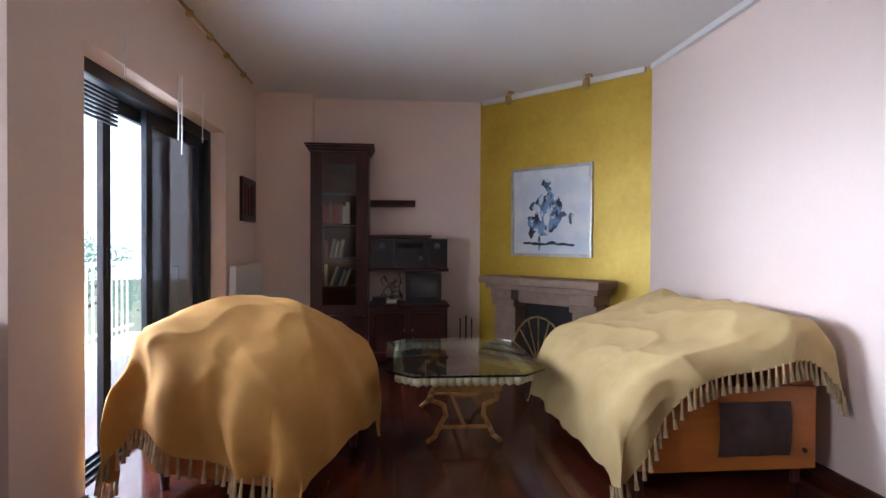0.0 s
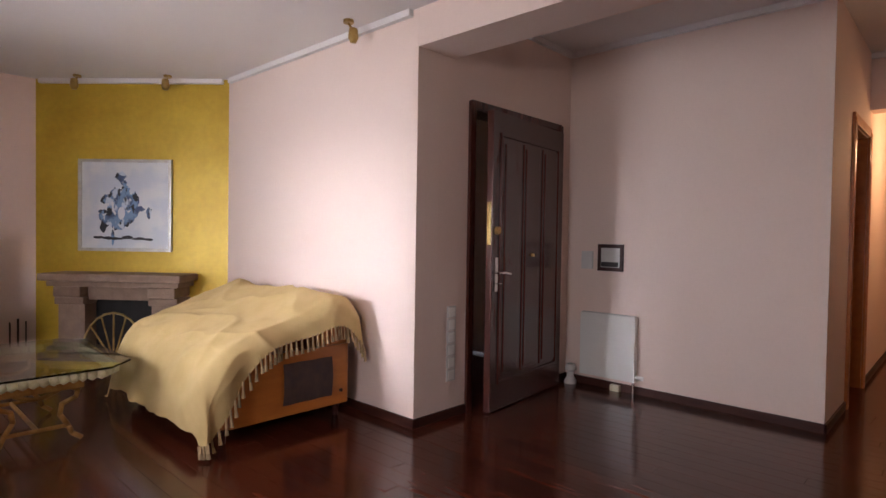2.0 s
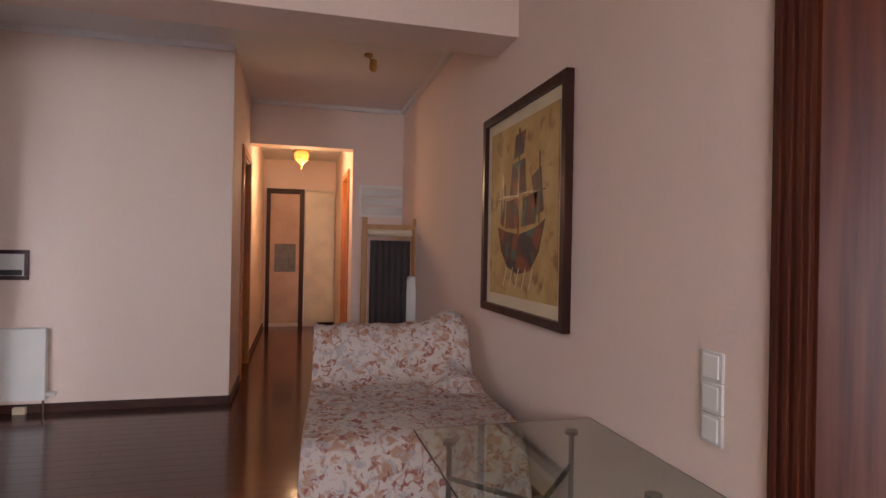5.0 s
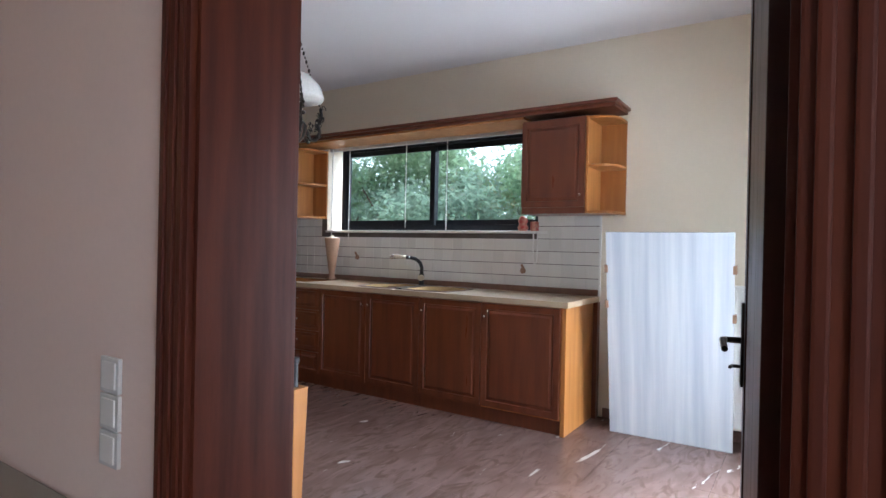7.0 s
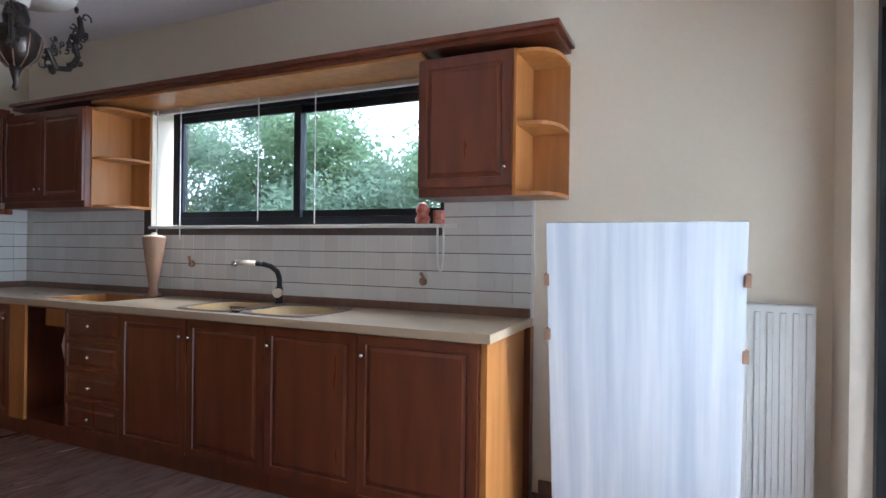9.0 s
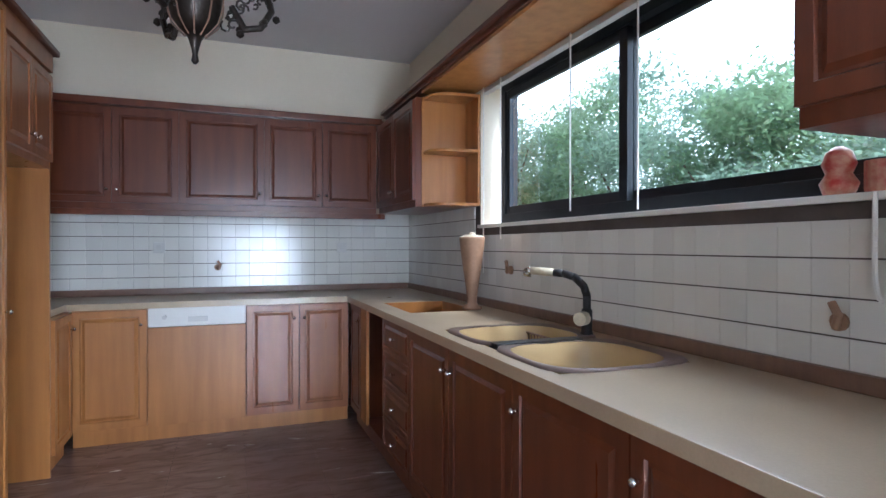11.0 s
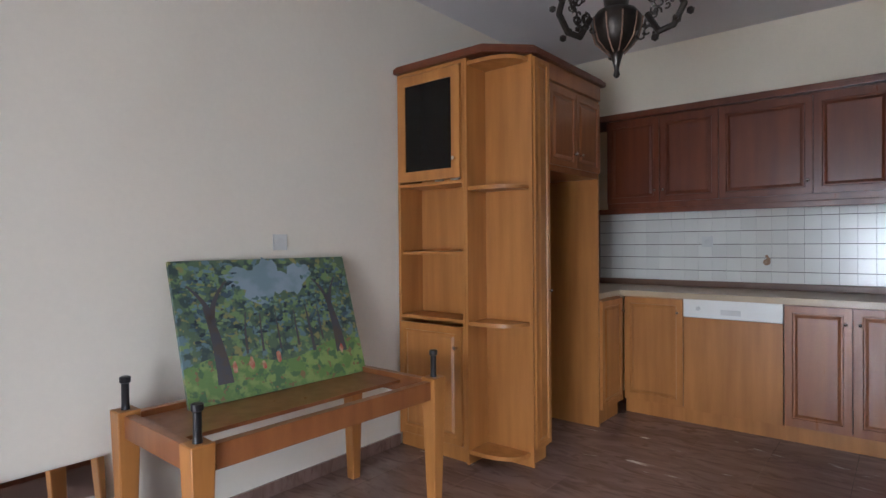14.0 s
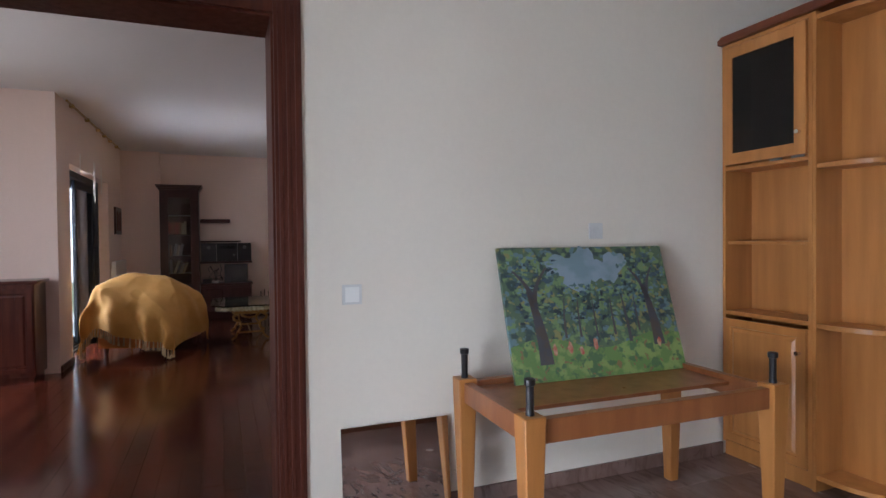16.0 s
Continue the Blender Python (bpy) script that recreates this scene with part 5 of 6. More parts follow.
solid("set_top_box", bm_box(0.66, 6.84, 0.566, 0.79, 7.0, 0.63, 0.006), M_BLACK, "black set-top box on the cabinet", "electronics")
cp_ = []
crnd = random.Random(5)
cables = bmesh.new()
for k in range(6):
    p0 = Vector((0.74 + 0.03 * k, 6.98, 0.61))
    pts = [p0]
    for q in range(9):
        p0 = p0 + Vector((crnd.uniform(-0.06, 0.07), crnd.uniform(-0.02, 0.02), crnd.uniform(-0.06, 0.09)))
        p0.z = min(0.86, max(0.57, p0.z))
        p0.x = min(0.96, max(0.66, p0.x))
        pts.append(p0.copy())
    bm_tube(pts, 0.004, 5, cables)
solid("cable_tangle", cables, M_BLACK, "tangle of thin black cables behind the router", "cables", kind="stuff")
solid("wall_shelf", bm_box(0.63, 7.0, 1.545, 1.09, 7.199, 1.605, 0.004), M_DARK, "dark mahogany wall shelf", "shelf")
solid("stereo_shelf", bm_box(0.63, 6.86, 0.885, 1.42, 7.199, 0.915, 0.004), M_DARK, "dark mahogany shelf under the stereo", "shelf")
solid("upper_board", bm_box(0.63, 6.9, 1.225, 1.25, 7.199, 1.25, 0.003), M_DARK, "dark board above the stereo", "shelf")
for x0, x1, nm in ((0.64, 0.87, "loudspeaker"), (0.875, 1.19, "stereo"), (1.2, 1.41, "loudspeaker")):
    st = thing(nm, "black %s on the dark wall shelf" % ("hi-fi unit" if nm == "stereo" else "hi-fi loudspeaker"), nm, pose(x0, 6.9, 0.916), group="hi-fi set")
    w = x1 - x0
    part("case", bm_box(0, 0, 0, w, 0.25, 0.295, 0.005), M_BLACK, st)
    if nm == "stereo":
        part("display", bm_box(0.03, -0.004, 0.2, w - 0.03, 0.001, 0.25), M_SMOKE, st)
        part("dial", bm_cyl((w - 0.05, -0.015, 0.1), (w - 0.05, 0, 0.1), 0.022), M_STEEL, st)
    else:
        part("cone", bm_cyl((w / 2, -0.004, 0.1), (w / 2, 0.002, 0.1), 0.075, seg=24), M_BLACK, st)
        part("tweeter", bm_cyl((w / 2, -0.004, 0.225), (w / 2, 0.002, 0.225), 0.03, seg=16), M_STEEL, st)
iron = thing("fire_irons", "black fire iron stand on the floor by the chimney wall", "fire irons", pose(1.62, 7.02, 0))
part("base", bm_cyl((0, 0, 0), (0, 0, 0.02), 0.09), M_BRONZE, iron)
part("stem", bm_tube([(0, 0, 0.02), (0, 0, 0.42)], 0.009), M_BRONZE, iron)
for dx in (-0.06, 0.06):
    part("tool", bm_tube([(dx, 0, 0.08), (dx, 0, 0.36), (dx, 0.01, 0.39)], 0.007), M_BRONZE, iron)

# small relief picture on the west wall
sp = thing("small_picture", "small dark wooden relief picture on the wall", "picture", pose(-0.5, 6.38, 1.36, 0, 0, 90))
part("board", bm_box(0, -0.03, 0, 0.5, -0.001, 0.40, 0.006), M_DARK, sp)
part("relief", join([bm_box(0.06 + 0.12 * i, -0.042, 0.05, 0.15 + 0.12 * i, -0.03, 0.34 - 0.03 * (i % 2), 0.01) for i in range(3)]), M_CASING, sp)

# fireplace on the gold wall
fp = thing("fireplace", "pink-beige stone fireplace with a broad mantel shelf", "fireplace", GOLD)
F0, F1 = 0.36, 1.54
part("mantel", bm_boxes([(F0 - 0.08, -0.36, 0.78, F1 + 0.04, -0.001, 0.85)], 0.02), M_STONE, fp)
part("mantel_moulding", bm_boxes([(F0 - 0.03, -0.31, 0.73, F1, -0.001, 0.778)], 0.012), M_STONE, fp)
for x0, x1 in ((F0 + 0.02, F0 + 0.27), (F1 - 0.29, F1 - 0.04)):
    part("pillar", bm_boxes([(x0, -0.22, 0.0, x1, -0.001, 0.56)], 0.01), M_STONE, fp)
    part("corbel", bm_boxes([(x0 - 0.01, -0.26, 0.56, x1 + 0.01, -0.001, 0.63), (x0, -0.29, 0.632, x1, -0.001, 0.729)], 0.015), M_STONE, fp)
part("lintel", bm_box(F0 + 0.272, -0.18, 0.60, F1 - 0.292, -0.001, 0.728, 0.006), M_STONE, fp)
part("firebox", bm_box(F0 + 0.272, -0.06, 0.0, F1 - 0.292, -0.002, 0.598), M_SOOT, fp)
part("hearth", bm_box(F0 - 0.02, -0.42, 0.001, F1 + 0.0, -0.222, 0.05, 0.006), M_STONE, fp)
scr = bmesh.new()
for i in range(9):
    a = math.pi * i / 8
    bm_tube([(0.95, -0.3, 0.06), (0.95 + 0.3 * math.cos(a), -0.3, 0.08 + 0.42 * math.sin(a))], 0.008, 6, scr)
bm_tube([(0.95 + 0.3 * math.cos(math.pi * i / 12), -0.3, 0.08 + 0.42 * math.sin(math.pi * i / 12)) for i in range(13)], 0.01, 6, scr)
solid("fire_screen", scr, M_BRASS, "fan-shaped brass fire screen before the hearth", "fire screen", GOLD)


def framed(name, label, m, w, h, frame_mat, fw, mats, depth=0.03):
    p = thing(name, label, "picture", m)
    part("frame", bm_boxes([(0, -depth, 0, fw, -0.001, h), (w - fw, -depth, 0, w, -0.001, h), (fw, -depth, 0, w - fw, -0.001, fw), (fw, -depth, h - fw, w - fw, -0.001, h)], 0.004), frame_mat, p)
    part("mount", bm_box(fw, -0.012, fw, w - fw, -0.001, h - fw), mats[0], p)
    return p


# abstract print over the mantel
pl = 0.90
pr = framed("framed_print", "silver-framed blue and black abstract print", GOLD @ pose(0.43, 0, 1.045), pl, 0.87, M_SILVER, 0.03, (M_ABSTRACT,))
prnd = random.Random(11)


def vblob(cx, cz, rx, rz, n=11, j=0.35, y=-0.0135):
    b = bmesh.new()
    b.faces.new([b.verts.new((cx + rx * math.cos(2 * math.pi * i / n) * (1 + prnd.uniform(-j, j)), y, cz + rz * math.sin(2 * math.pi * i / n) * (1 + prnd.uniform(-j, j)))) for i in range(n)])
    return b


blobs = [vblob(pl * (0.47 + prnd.gauss(0, 0.13)), 0.85 * (0.52 + prnd.gauss(0, 0.15)), prnd.uniform(0.015, 0.06), prnd.uniform(0.02, 0.09), y=-0.0135 - k * 0.00004) for k in range(34)]
part("ink_figure", join(blobs), M_INK, pr)
part("ink_ground", join([vblob(pl * (0.2 + 0.11 * k), 0.125 + prnd.uniform(-0.01, 0.015), 0.06, 0.014, 9, 0.4, -0.0152) for k in range(6)]), M_BLACK, pr)
part("ink_arch", vblob(pl * 0.46, 0.36, 0.035, 0.06, 14, 0.1, -0.0156), M_ABSTRACT, pr)

# ship picture on the south wall
shp = framed("ship_picture", "dark-framed ochre painting of a sailing ship", pose(3.49, -0.33, 0.885, 0, 0, 180), 1.14, 1.17, M_DARK, 0.045, (M_CREAM,), 0.04)
part("painting", bm_box(0.11, -0.016, 0.11, 1.03, -0.012, 1.06), M_SHIPART, shp)


def poly(pts, y):
    b = bmesh.new()
    b.faces.new([b.verts.new((x, y, z)) for x, z in pts])
    return b


hull = [(0.24, 0.50), (0.30, 0.36), (0.40, 0.27), (0.55, 0.235), (0.72, 0.26), (0.83, 0.36), (0.9, 0.52), (0.78, 0.48), (0.57, 0.45), (0.38, 0.47)]
part("ship_hull", poly(hull, -0.018), M_HULL, shp)
sails = [[(0.48, 0.86), (0.62, 0.88), (0.64, 1.0), (0.5, 0.99)], [(0.42, 0.66), (0.66, 0.67), (0.64, 0.85), (0.46, 0.84)], [(0.36, 0.49), (0.56, 0.48), (0.56, 0.65), (0.38, 0.64)], [(0.6, 0.49), (0.78, 0.5), (0.8, 0.66), (0.62, 0.64)], [(0.28, 0.52), (0.34, 0.5), (0.36, 0.74), (0.3, 0.72)], [(0.8, 0.54), (0.88, 0.56), (0.84, 0.78), (0.72, 0.74)]]
for s_ in sails:
    part("ship_sail", poly(s_, -0.0185), M_HULL, shp)
part("ship_rigging", bm_boxes([(0.55, -0.0195, 0.45, 0.562, -0.018, 1.02), (0.32, -0.0195, 0.5, 0.33, -0.018, 0.8), (0.82, -0.0195, 0.5, 0.83, -0.018, 0.86), (0.26, -0.0195, 0.66, 0.9, -0.0181, 0.668)]), M_BLACK, shp)
part("ship_oars", join([poly([(x, 0.16), (x + 0.012, 0.16), (x + 0.06, 0.27), (x + 0.05, 0.27)], -0.0188) for x in (0.34, 0.43, 0.52, 0.61, 0.7)]), M_CREAM, shp)


# ---------------- sofas with throws ----------------
def lerp_profile(prof, f):
    tot = [0]
    for (a, b), (c, d) in zip(prof, prof[1:]):
        tot.append(tot[-1] + math.hypot(c - a, d - b))
    s = f * tot[-1]
    for i in range(len(prof) - 1):
        if s <= tot[i + 1] + 1e-9:
            k = (s - tot[i]) / max(1e-9, tot[i + 1] - tot[i])
            return (prof[i][0] + (prof[i + 1][0] - prof[i][0]) * k, prof[i][1] + (prof[i + 1][1] - prof[i][1]) * k)
    return prof[-1]


def smooth_profile(prof, n=3):
    for _ in range(n):
        out = [prof[0]]
        for a, b in zip(prof, prof[1:]):
            out += [(a[0] * 0.75 + b[0] * 0.25, a[1] * 0.75 + b[1] * 0.25), (a[0] * 0.25 + b[0] * 0.75, a[1] * 0.25 + b[1] * 0.75)]
        prof = out + [prof[-1]]
    return prof


def throw(name, label, m, prof, length, drop, mat, fold=0.03, seed=0.0, sg=1, crown=0.0, far_drop=0.25, dip=0.0):
    """A cover over a sofa: prof is its section (depth, height) from the back's foot to the front's foot; at the near end (y=0) it falls by drop(f)."""
    prof = smooth_profile(prof)
    thr = thing(name, label, "throw", m, group="sofa throws")

    def at(f, g):
        x, z = lerp_profile(prof, f)
        e = 0.30
        if g < e:
            dr__ = drop(f) * (1 - g / e)
            z2 = max(z - dr__, 0.07)
            rnd_ = min(1, dr__ / 0.12)
            y = 0.06 * (1 - rnd_) ** 2 - 0.02
            w = fold * min(1, dr__ / 0.25)
            y -= w * (0.7 + math.sin(f * 31 + seed + 1.3 * math.sin(f * 9)) + 0.6 * noise.noise((f * 9, dr__ * 3, seed)))
            x += w * 1.2 * noise.noise((f * 7, dr__ * 4, seed + 5))
            z = z2
        else:
            h = (g - e) / (1 - e)
            y = 0.04 + h * length
            z += crown * math.sin(math.pi * min(1, h * 1.1)) * max(0, math.sin(math.pi * f))
            if h > 0.9:
                z -= far_drop * ((h - 0.9) / 0.1) ** 2
        near = 1 - min(1, max(0, (g - e) / (1 - e)) / 0.45)
        z -= dip * near * near * (3 - 2 * near) * min(1, max(0, (f - 0.3) / 0.25)) * min(1, z / 0.5)
        k = noise.noise((x * 3.2, y * 3.2, z * 3 + seed))
        k2 = noise.noise((x * 8 + y * 3, y * 7, z * 7 + seed))
        z += 0.018 * k + 0.007 * k2
        rg = (1 - abs(noise.noise((x * 2.1 + y * 1.3 + seed, y * 1.6 - x * 0.8, z * 1.4)))) ** 6
        rg2 = (1 - abs(noise.noise((x * 3.4 - y * 1.9, y * 2.6 + seed, z * 2.2 + 4)))) ** 7
        z += 0.024 * (rg - 0.3) * (1 if g > 0.3 else 0.3) + 0.012 * (rg2 - 0.3)
        y -= (0.03 * rg + 0.014 * rg2) * (1 if g < 0.3 else 0.15)
        x += 0.014 * noise.noise((y * 5, z * 6, seed + 9)) + 0.010 * math.sin(y * 16 + z * 9 + seed) * (1 if f > 0.72 or f < 0.2 else 0.25)
        return (sg * x, y, max(z, 0.03))
    b = bm_grid(at, 130, 110)
    part("cloth", b, mat, thr, "", True)
    fr = bmesh.new()
    n = 46
    for i in range(n):
        f = 0.08 + 0.9 * i / (n - 1)
        p = Vector(at(f, 0.0))
        ln = 0.085 + 0.02 * noise.noise((i * 0.9, seed, 0))
        q = p + Vector((0.02 * noise.noise((i * 1.7, 2, seed)), -0.012, -min(ln, max(0.02, p.z - 0.015))))
        bm_cyl(p + Vector((0, 0, 0.008)), (p + q) / 2, 0.006, 0.0075, 6, fr)
        bm_cyl((p + q) / 2, q, 0.0075, 0.012, 6, fr)
    part("fringe", fr, M_FRINGE, thr, "beige knotted fringe")
    return thr


def sofa(label, m, depth, length, sg, mat, bh=0.72):
    s = thing("sofa", label, "sofa", m, group="covered sofas")

    def bx(x0, x1, *r):
        return (min(sg * x0, sg * x1), r[0], r[1], max(sg * x0, sg * x1), r[2], r[3])
    part("base", bm_boxes([bx(0.05, depth - 0.05, 0.03, 0.1, length - 0.03, 0.32)], 0.02), mat, s)
    part("backrest", bm_boxes([bx(0.04, 0.24, 0.04, 0.322, length - 0.04, bh)], 0.05), mat, s)
    for y0 in (0.03, length - 0.15):
        arm = bmesh.new()
        bm_box(*bx(0.06, depth - 0.07, y0, 0.322, y0 + 0.12, 0.44), bevel=0.02, bm=arm)
        part("armrest", arm, mat, s)
    part("seat_cushion", bm_boxes([bx(0.245, depth - 0.06, 0.16, 0.322, length - 0.16, 0.40)], 0.03), mat, s)
    for x in (0.1, depth - 0.1):
        for y in (0.1, length - 0.1):
            part("leg", bm_cyl((sg * x, y, 0), (sg * x, y, 0.11), 0.018, 0.03), M_DARK, s)
    return s


LS = pose(-0.36, 3.95, 0, 0, 0, -20)
sofa("armchair on short dark legs under a mustard throw", LS, 0.84, 0.95, 1, M_ORANGE)
throw("mustard_throw", "mustard cotton throw with a fringe draped over the armchair", LS, [(-0.07, 0.22), (-0.05, 0.55), (0.02, 0.76), (0.16, 0.84), (0.36, 0.80), (0.60, 0.74), (0.76, 0.64), (0.87, 0.46), (0.86, 0.16)], 0.95, lambda f: 0.31 + 0.20 * math.sin(math.pi * min(1, f * 1.05)) - 0.10 * f, M_THROW, 0.06, 1.0, 1, 0.07, dip=0.17)
RS = pose(2.94, 3.74, 0, 0, 0, 0)
rs = sofa("orange loveseat against the wall under a pale mustard throw", RS, 1.0, 1.5, -1, M_ORANGE)
part("side_panel", bm_box(-0.90, 0.012, 0.1, -0.06, 0.03, 0.5, 0.004), M_ORANGE, rs)
part("side_pocket", bm_grid(lambda u, v: (-0.56 + 0.36 * u, 0.004 - 0.014 * math.sin(math.pi * v) - 0.004 * math.sin(u * 14), 0.17 + 0.26 * v), 14, 10), M_MAGENTA, rs, "brown mesh side pocket")
part("button", bm_cyl((-0.12, 0.002, 0.19), (-0.12, 0.013, 0.19), 0.012), M_DARK, rs)
throw("pale_throw", "pale mustard cotton throw with a fringe draped over the sofa", RS, [(-0.03, 0.52), (-0.01, 0.72), (0.08, 0.83), (0.22, 0.83), (0.48, 0.72), (0.80, 0.62), (0.96, 0.55), (1.08, 0.40), (1.10, 0.12)], 1.5, lambda f: 0.17 + 0.04 * math.sin(f * 9) + (0.46 * max(0, (f - 0.6) / 0.4)), M_THROW2, 0.022, 4.0, -1, 0.0)

# floral sofa against the south wall
FS = pose(3.72, -0.27, 0, 0, 0, 90)
fs = thing("floral_sofa", "two-seat sofa under a floral cotton cover", "sofa", FS)
fprof = smooth_profile([(0.02, 0.3), (0.03, 0.7), (0.12, 0.80), (0.24, 0.76), (0.32, 0.50), (0.45, 0.45), (1.05, 0.44), (1.2, 0.38), (1.26, 0.05)])


def fcover(u, v):
    y, z = lerp_profile(fprof, v)
    L = 1.0 + 0.16 * max(0.0, v - 0.35)
    x = u * L
    e = 0.07
    if x < e:
        z = z - (0.45 * (1 - x / e) ** 2 if z > 0.1 else 0)
        x = e * 0.4 + x * 0.6
    if u < 0.35 and v < 0.55:
        z += 0.07 * math.sin(math.pi * u / 0.35)
    z += 0.012 * noise.noise((x * 6, y * 6, z * 5)) + 0.006 * math.sin(x * 30 + y * 18) * (1 if v < 0.5 else 0.3)
    y += 0.012 * math.sin(x * 18) * (1 if v > 0.85 else 0)
    return (x, y, max(0.03, z))


part("cover", bm_grid(fcover, 60, 60), M_FLORAL, fs, "pale cotton cover with brown roses", True)
part("base", bm_box(0.06, 0.06, 0.06, 0.95, 1.15, 0.38, 0.02), M_DARK, fs)
part("backrest", bm_box(0.07, 0.05, 0.385, 0.94, 0.2, 0.7, 0.03), M_DARK, fs)
for x in (0.12, 0.88):
    for y in (0.12, 1.05):
        part("leg", bm_cyl((x, y, 0), (x, y, 0.06), 0.02, 0.025), M_DARK, fs)

# small glass side table before the floral sofa
gtb = thing("glass_side_table", "square glass side table on thin crossed steel legs", "table", pose(1.74, 0.05, 0))
part("top", bm_box(-0.40, -0.36, 0.572, 0.40, 0.36, 0.582, 0.003), M_TGLASS, gtb)
for i, (x, y) in enumerate(((0.28, -0.22), (-0.28, -0.18), (-0.26, 0.26), (0.26, 0.26))):
    lg = part("leg", bm_tube([(x, y, 0), (x, y, 0.56)], 0.010, 10), M_STEEL, gtb)
    part("pad", bm_cyl((x, y, 0.556), (x, y, 0.571), 0.024), M_STEEL, lg)
part("cross_bar", bm_tube([(0.28, -0.22, 0.44), (0, 0.03, 0.44), (-0.26, 0.26, 0.44)], 0.009, 8), M_STEEL, gtb)
part("cross_bar", bm_tube([(-0.28, -0.18, 0.44), (0, 0.03, 0.44), (0.26, 0.26, 0.44)], 0.009, 8), M_STEEL, gtb)
part("hub", bm_lathe([(0.02, 0.42), (0.035, 0.44), (0.02, 0.46)], 14, (0, 0.03, 0)), M_STEEL, gtb)

# gilded coffee table
ct = thing("coffee_table", "octagonal glass coffee table on a gilded carved base", "table", pose(1.27, 4.85, 0))


def octo(a, b, c, z0, z1, bev=0.004):
    bm = bmesh.new()
    pts = [(-a + c, -b), (a - c, -b), (a, -b + c), (a, b - c), (a - c, b), (-a + c, b), (-a, b - c), (-a, -b + c)]
    lo = [bm.verts.new((x, y, z0)) for x, y in pts]
    hi = [bm.verts.new((x, y, z1)) for x, y in pts]
    bm.faces.new(lo), bm.faces.new(hi)
    for i in range(8):
        k = (i + 1) % 8
        bm.faces.new((lo[i], lo[k], hi[k], hi[i]))
    bmesh.ops.bevel(bm, geom=list(bm.edges), offset=bev, segments=2, affect="EDGES")
    return bm


part("glass_top", octo(0.46, 0.60, 0.15, 0.445, 0.457), M_TGLASS, ct, "thick bevelled glass top")
rim = bmesh.new()
trnd = random.Random(2)
path_ = [(-0.28, -0.52), (0.28, -0.52), (0.38, -0.42), (0.38, 0.42), (0.28, 0.52), (-0.28, 0.52), (-0.38, 0.42), (-0.38, -0.42), (-0.28, -0.52)]
for (a, b), (c, d) in zip(path_, path_[1:]):
    n = max(2, int(math.hypot(c - a, d - b) / 0.045))
    for i in range(n):
        f = i / n
        bmesh.ops.create_icosphere(rim, subdivisions=1, radius=0.03, matrix=Matrix.Translation((a + (c - a) * f, b + (d - b) * f, 0.408)) @ Matrix.Diagonal((trnd.uniform(0.8, 1.2), trnd.uniform(0.8, 1.2), 1.1, 1)))
part("carved_rim", rim, M_SHELLS, ct, "carved ivory and green rim", True)
part("apron", bm_boxes([(-0.2, -0.5, 0.34, 0.2, -0.47, 0.385), (-0.2, 0.47, 0.34, 0.2, 0.5, 0.385)], 0.01), M_GILT, ct)
for y in (-0.36, 0.36):
    for sx in (-1, 1):
        pts = [(sx * 0.10, y, 0.375), (sx * 0.15, y, 0.33), (sx * 0.20, y, 0.30), (sx * 0.19, y, 0.26), (sx * 0.12, y, 0.23), (sx * 0.11, y, 0.17), (sx * 0.15, y, 0.1), (sx * 0.17, y, 0.05), (sx * 0.22, y, 0.012)]
        part("leg", bm_tube(pts, 0.014, 10), M_GILT, ct, "", True)
    part("scroll", bm_tube([(-0.1, y, 0.375)] + [(-0.1 + 0.2 * i / 8, y, 0.31 - 0.03 * math.sin(math.pi * i / 8)) for i in range(9)] + [(0.1, y, 0.375)], 0.012, 8), M_GILT, ct)
    part("stretcher", bm_tube([(-0.15, y, 0.1), (0.15, y, 0.1)], 0.012, 8), M_GILT, ct)
part("long_stretcher", bm_tube([(0, -0.36, 0.1), (0, 0.36, 0.1)], 0.012, 8), M_GILT, ct)


# spotlights under the ceiling
def spot(m):
    s = thing("ceiling_spotlight", "small brass ceiling spotlight on a swivel arm", "spotlight", m, group="spotlights")
    part("base", bm_cyl((0, 0, -0.02), (0, 0, 0), 0.035), M_BRASS, s)
    part("arm", bm_tube([(0, 0, -0.02), (0, -0.03, -0.06)], 0.008), M_BRASS, s)
    part("head", bm_lathe([(0.02, 0), (0.035, 0.03), (0.03, 0.09), (0.015, 0.1)], 14, (0.0, -0.04, -0.14)), M_BRASS, s, "", True)
    return s


spot(GOLD @ pose(0.5, -0.14, CL - 0.001))
spot(GOLD @ pose(1.35, -0.14, CL - 0.001))
spot(pose(2.85, 3.75, CL - 0.001, 0, 0, 90))
spot(pose(3.5, 3.12, 2.43 + 0.40 - 0.001))
spot(pose(4.7, 0.3, CE - 0.001))

# dark sideboard in the nook
sb = thing("sideboard", "dark red-brown wooden sideboard in the nook", "sideboard", pose(-1.5, 2.95, 0))
part("body", bm_box(0, 0, 0.06, 0.9, 0.36, 0.88, 0.005), M_DOOR, sb)
part("top", bm_box(-0.02, -0.02, 0.882, 0.93, 0.37, 0.91, 0.008), M_DOOR, sb)
part("plinth", bm_box(0.02, 0.02, 0, 0.88, 0.34, 0.058), M_DOOR, sb)
for i in range(2):
    part("door", bm_door(0.43, 0.74, 0.06, 0.018, 0.012 + i * 0.445, 0.1), M_DOOR, sb)

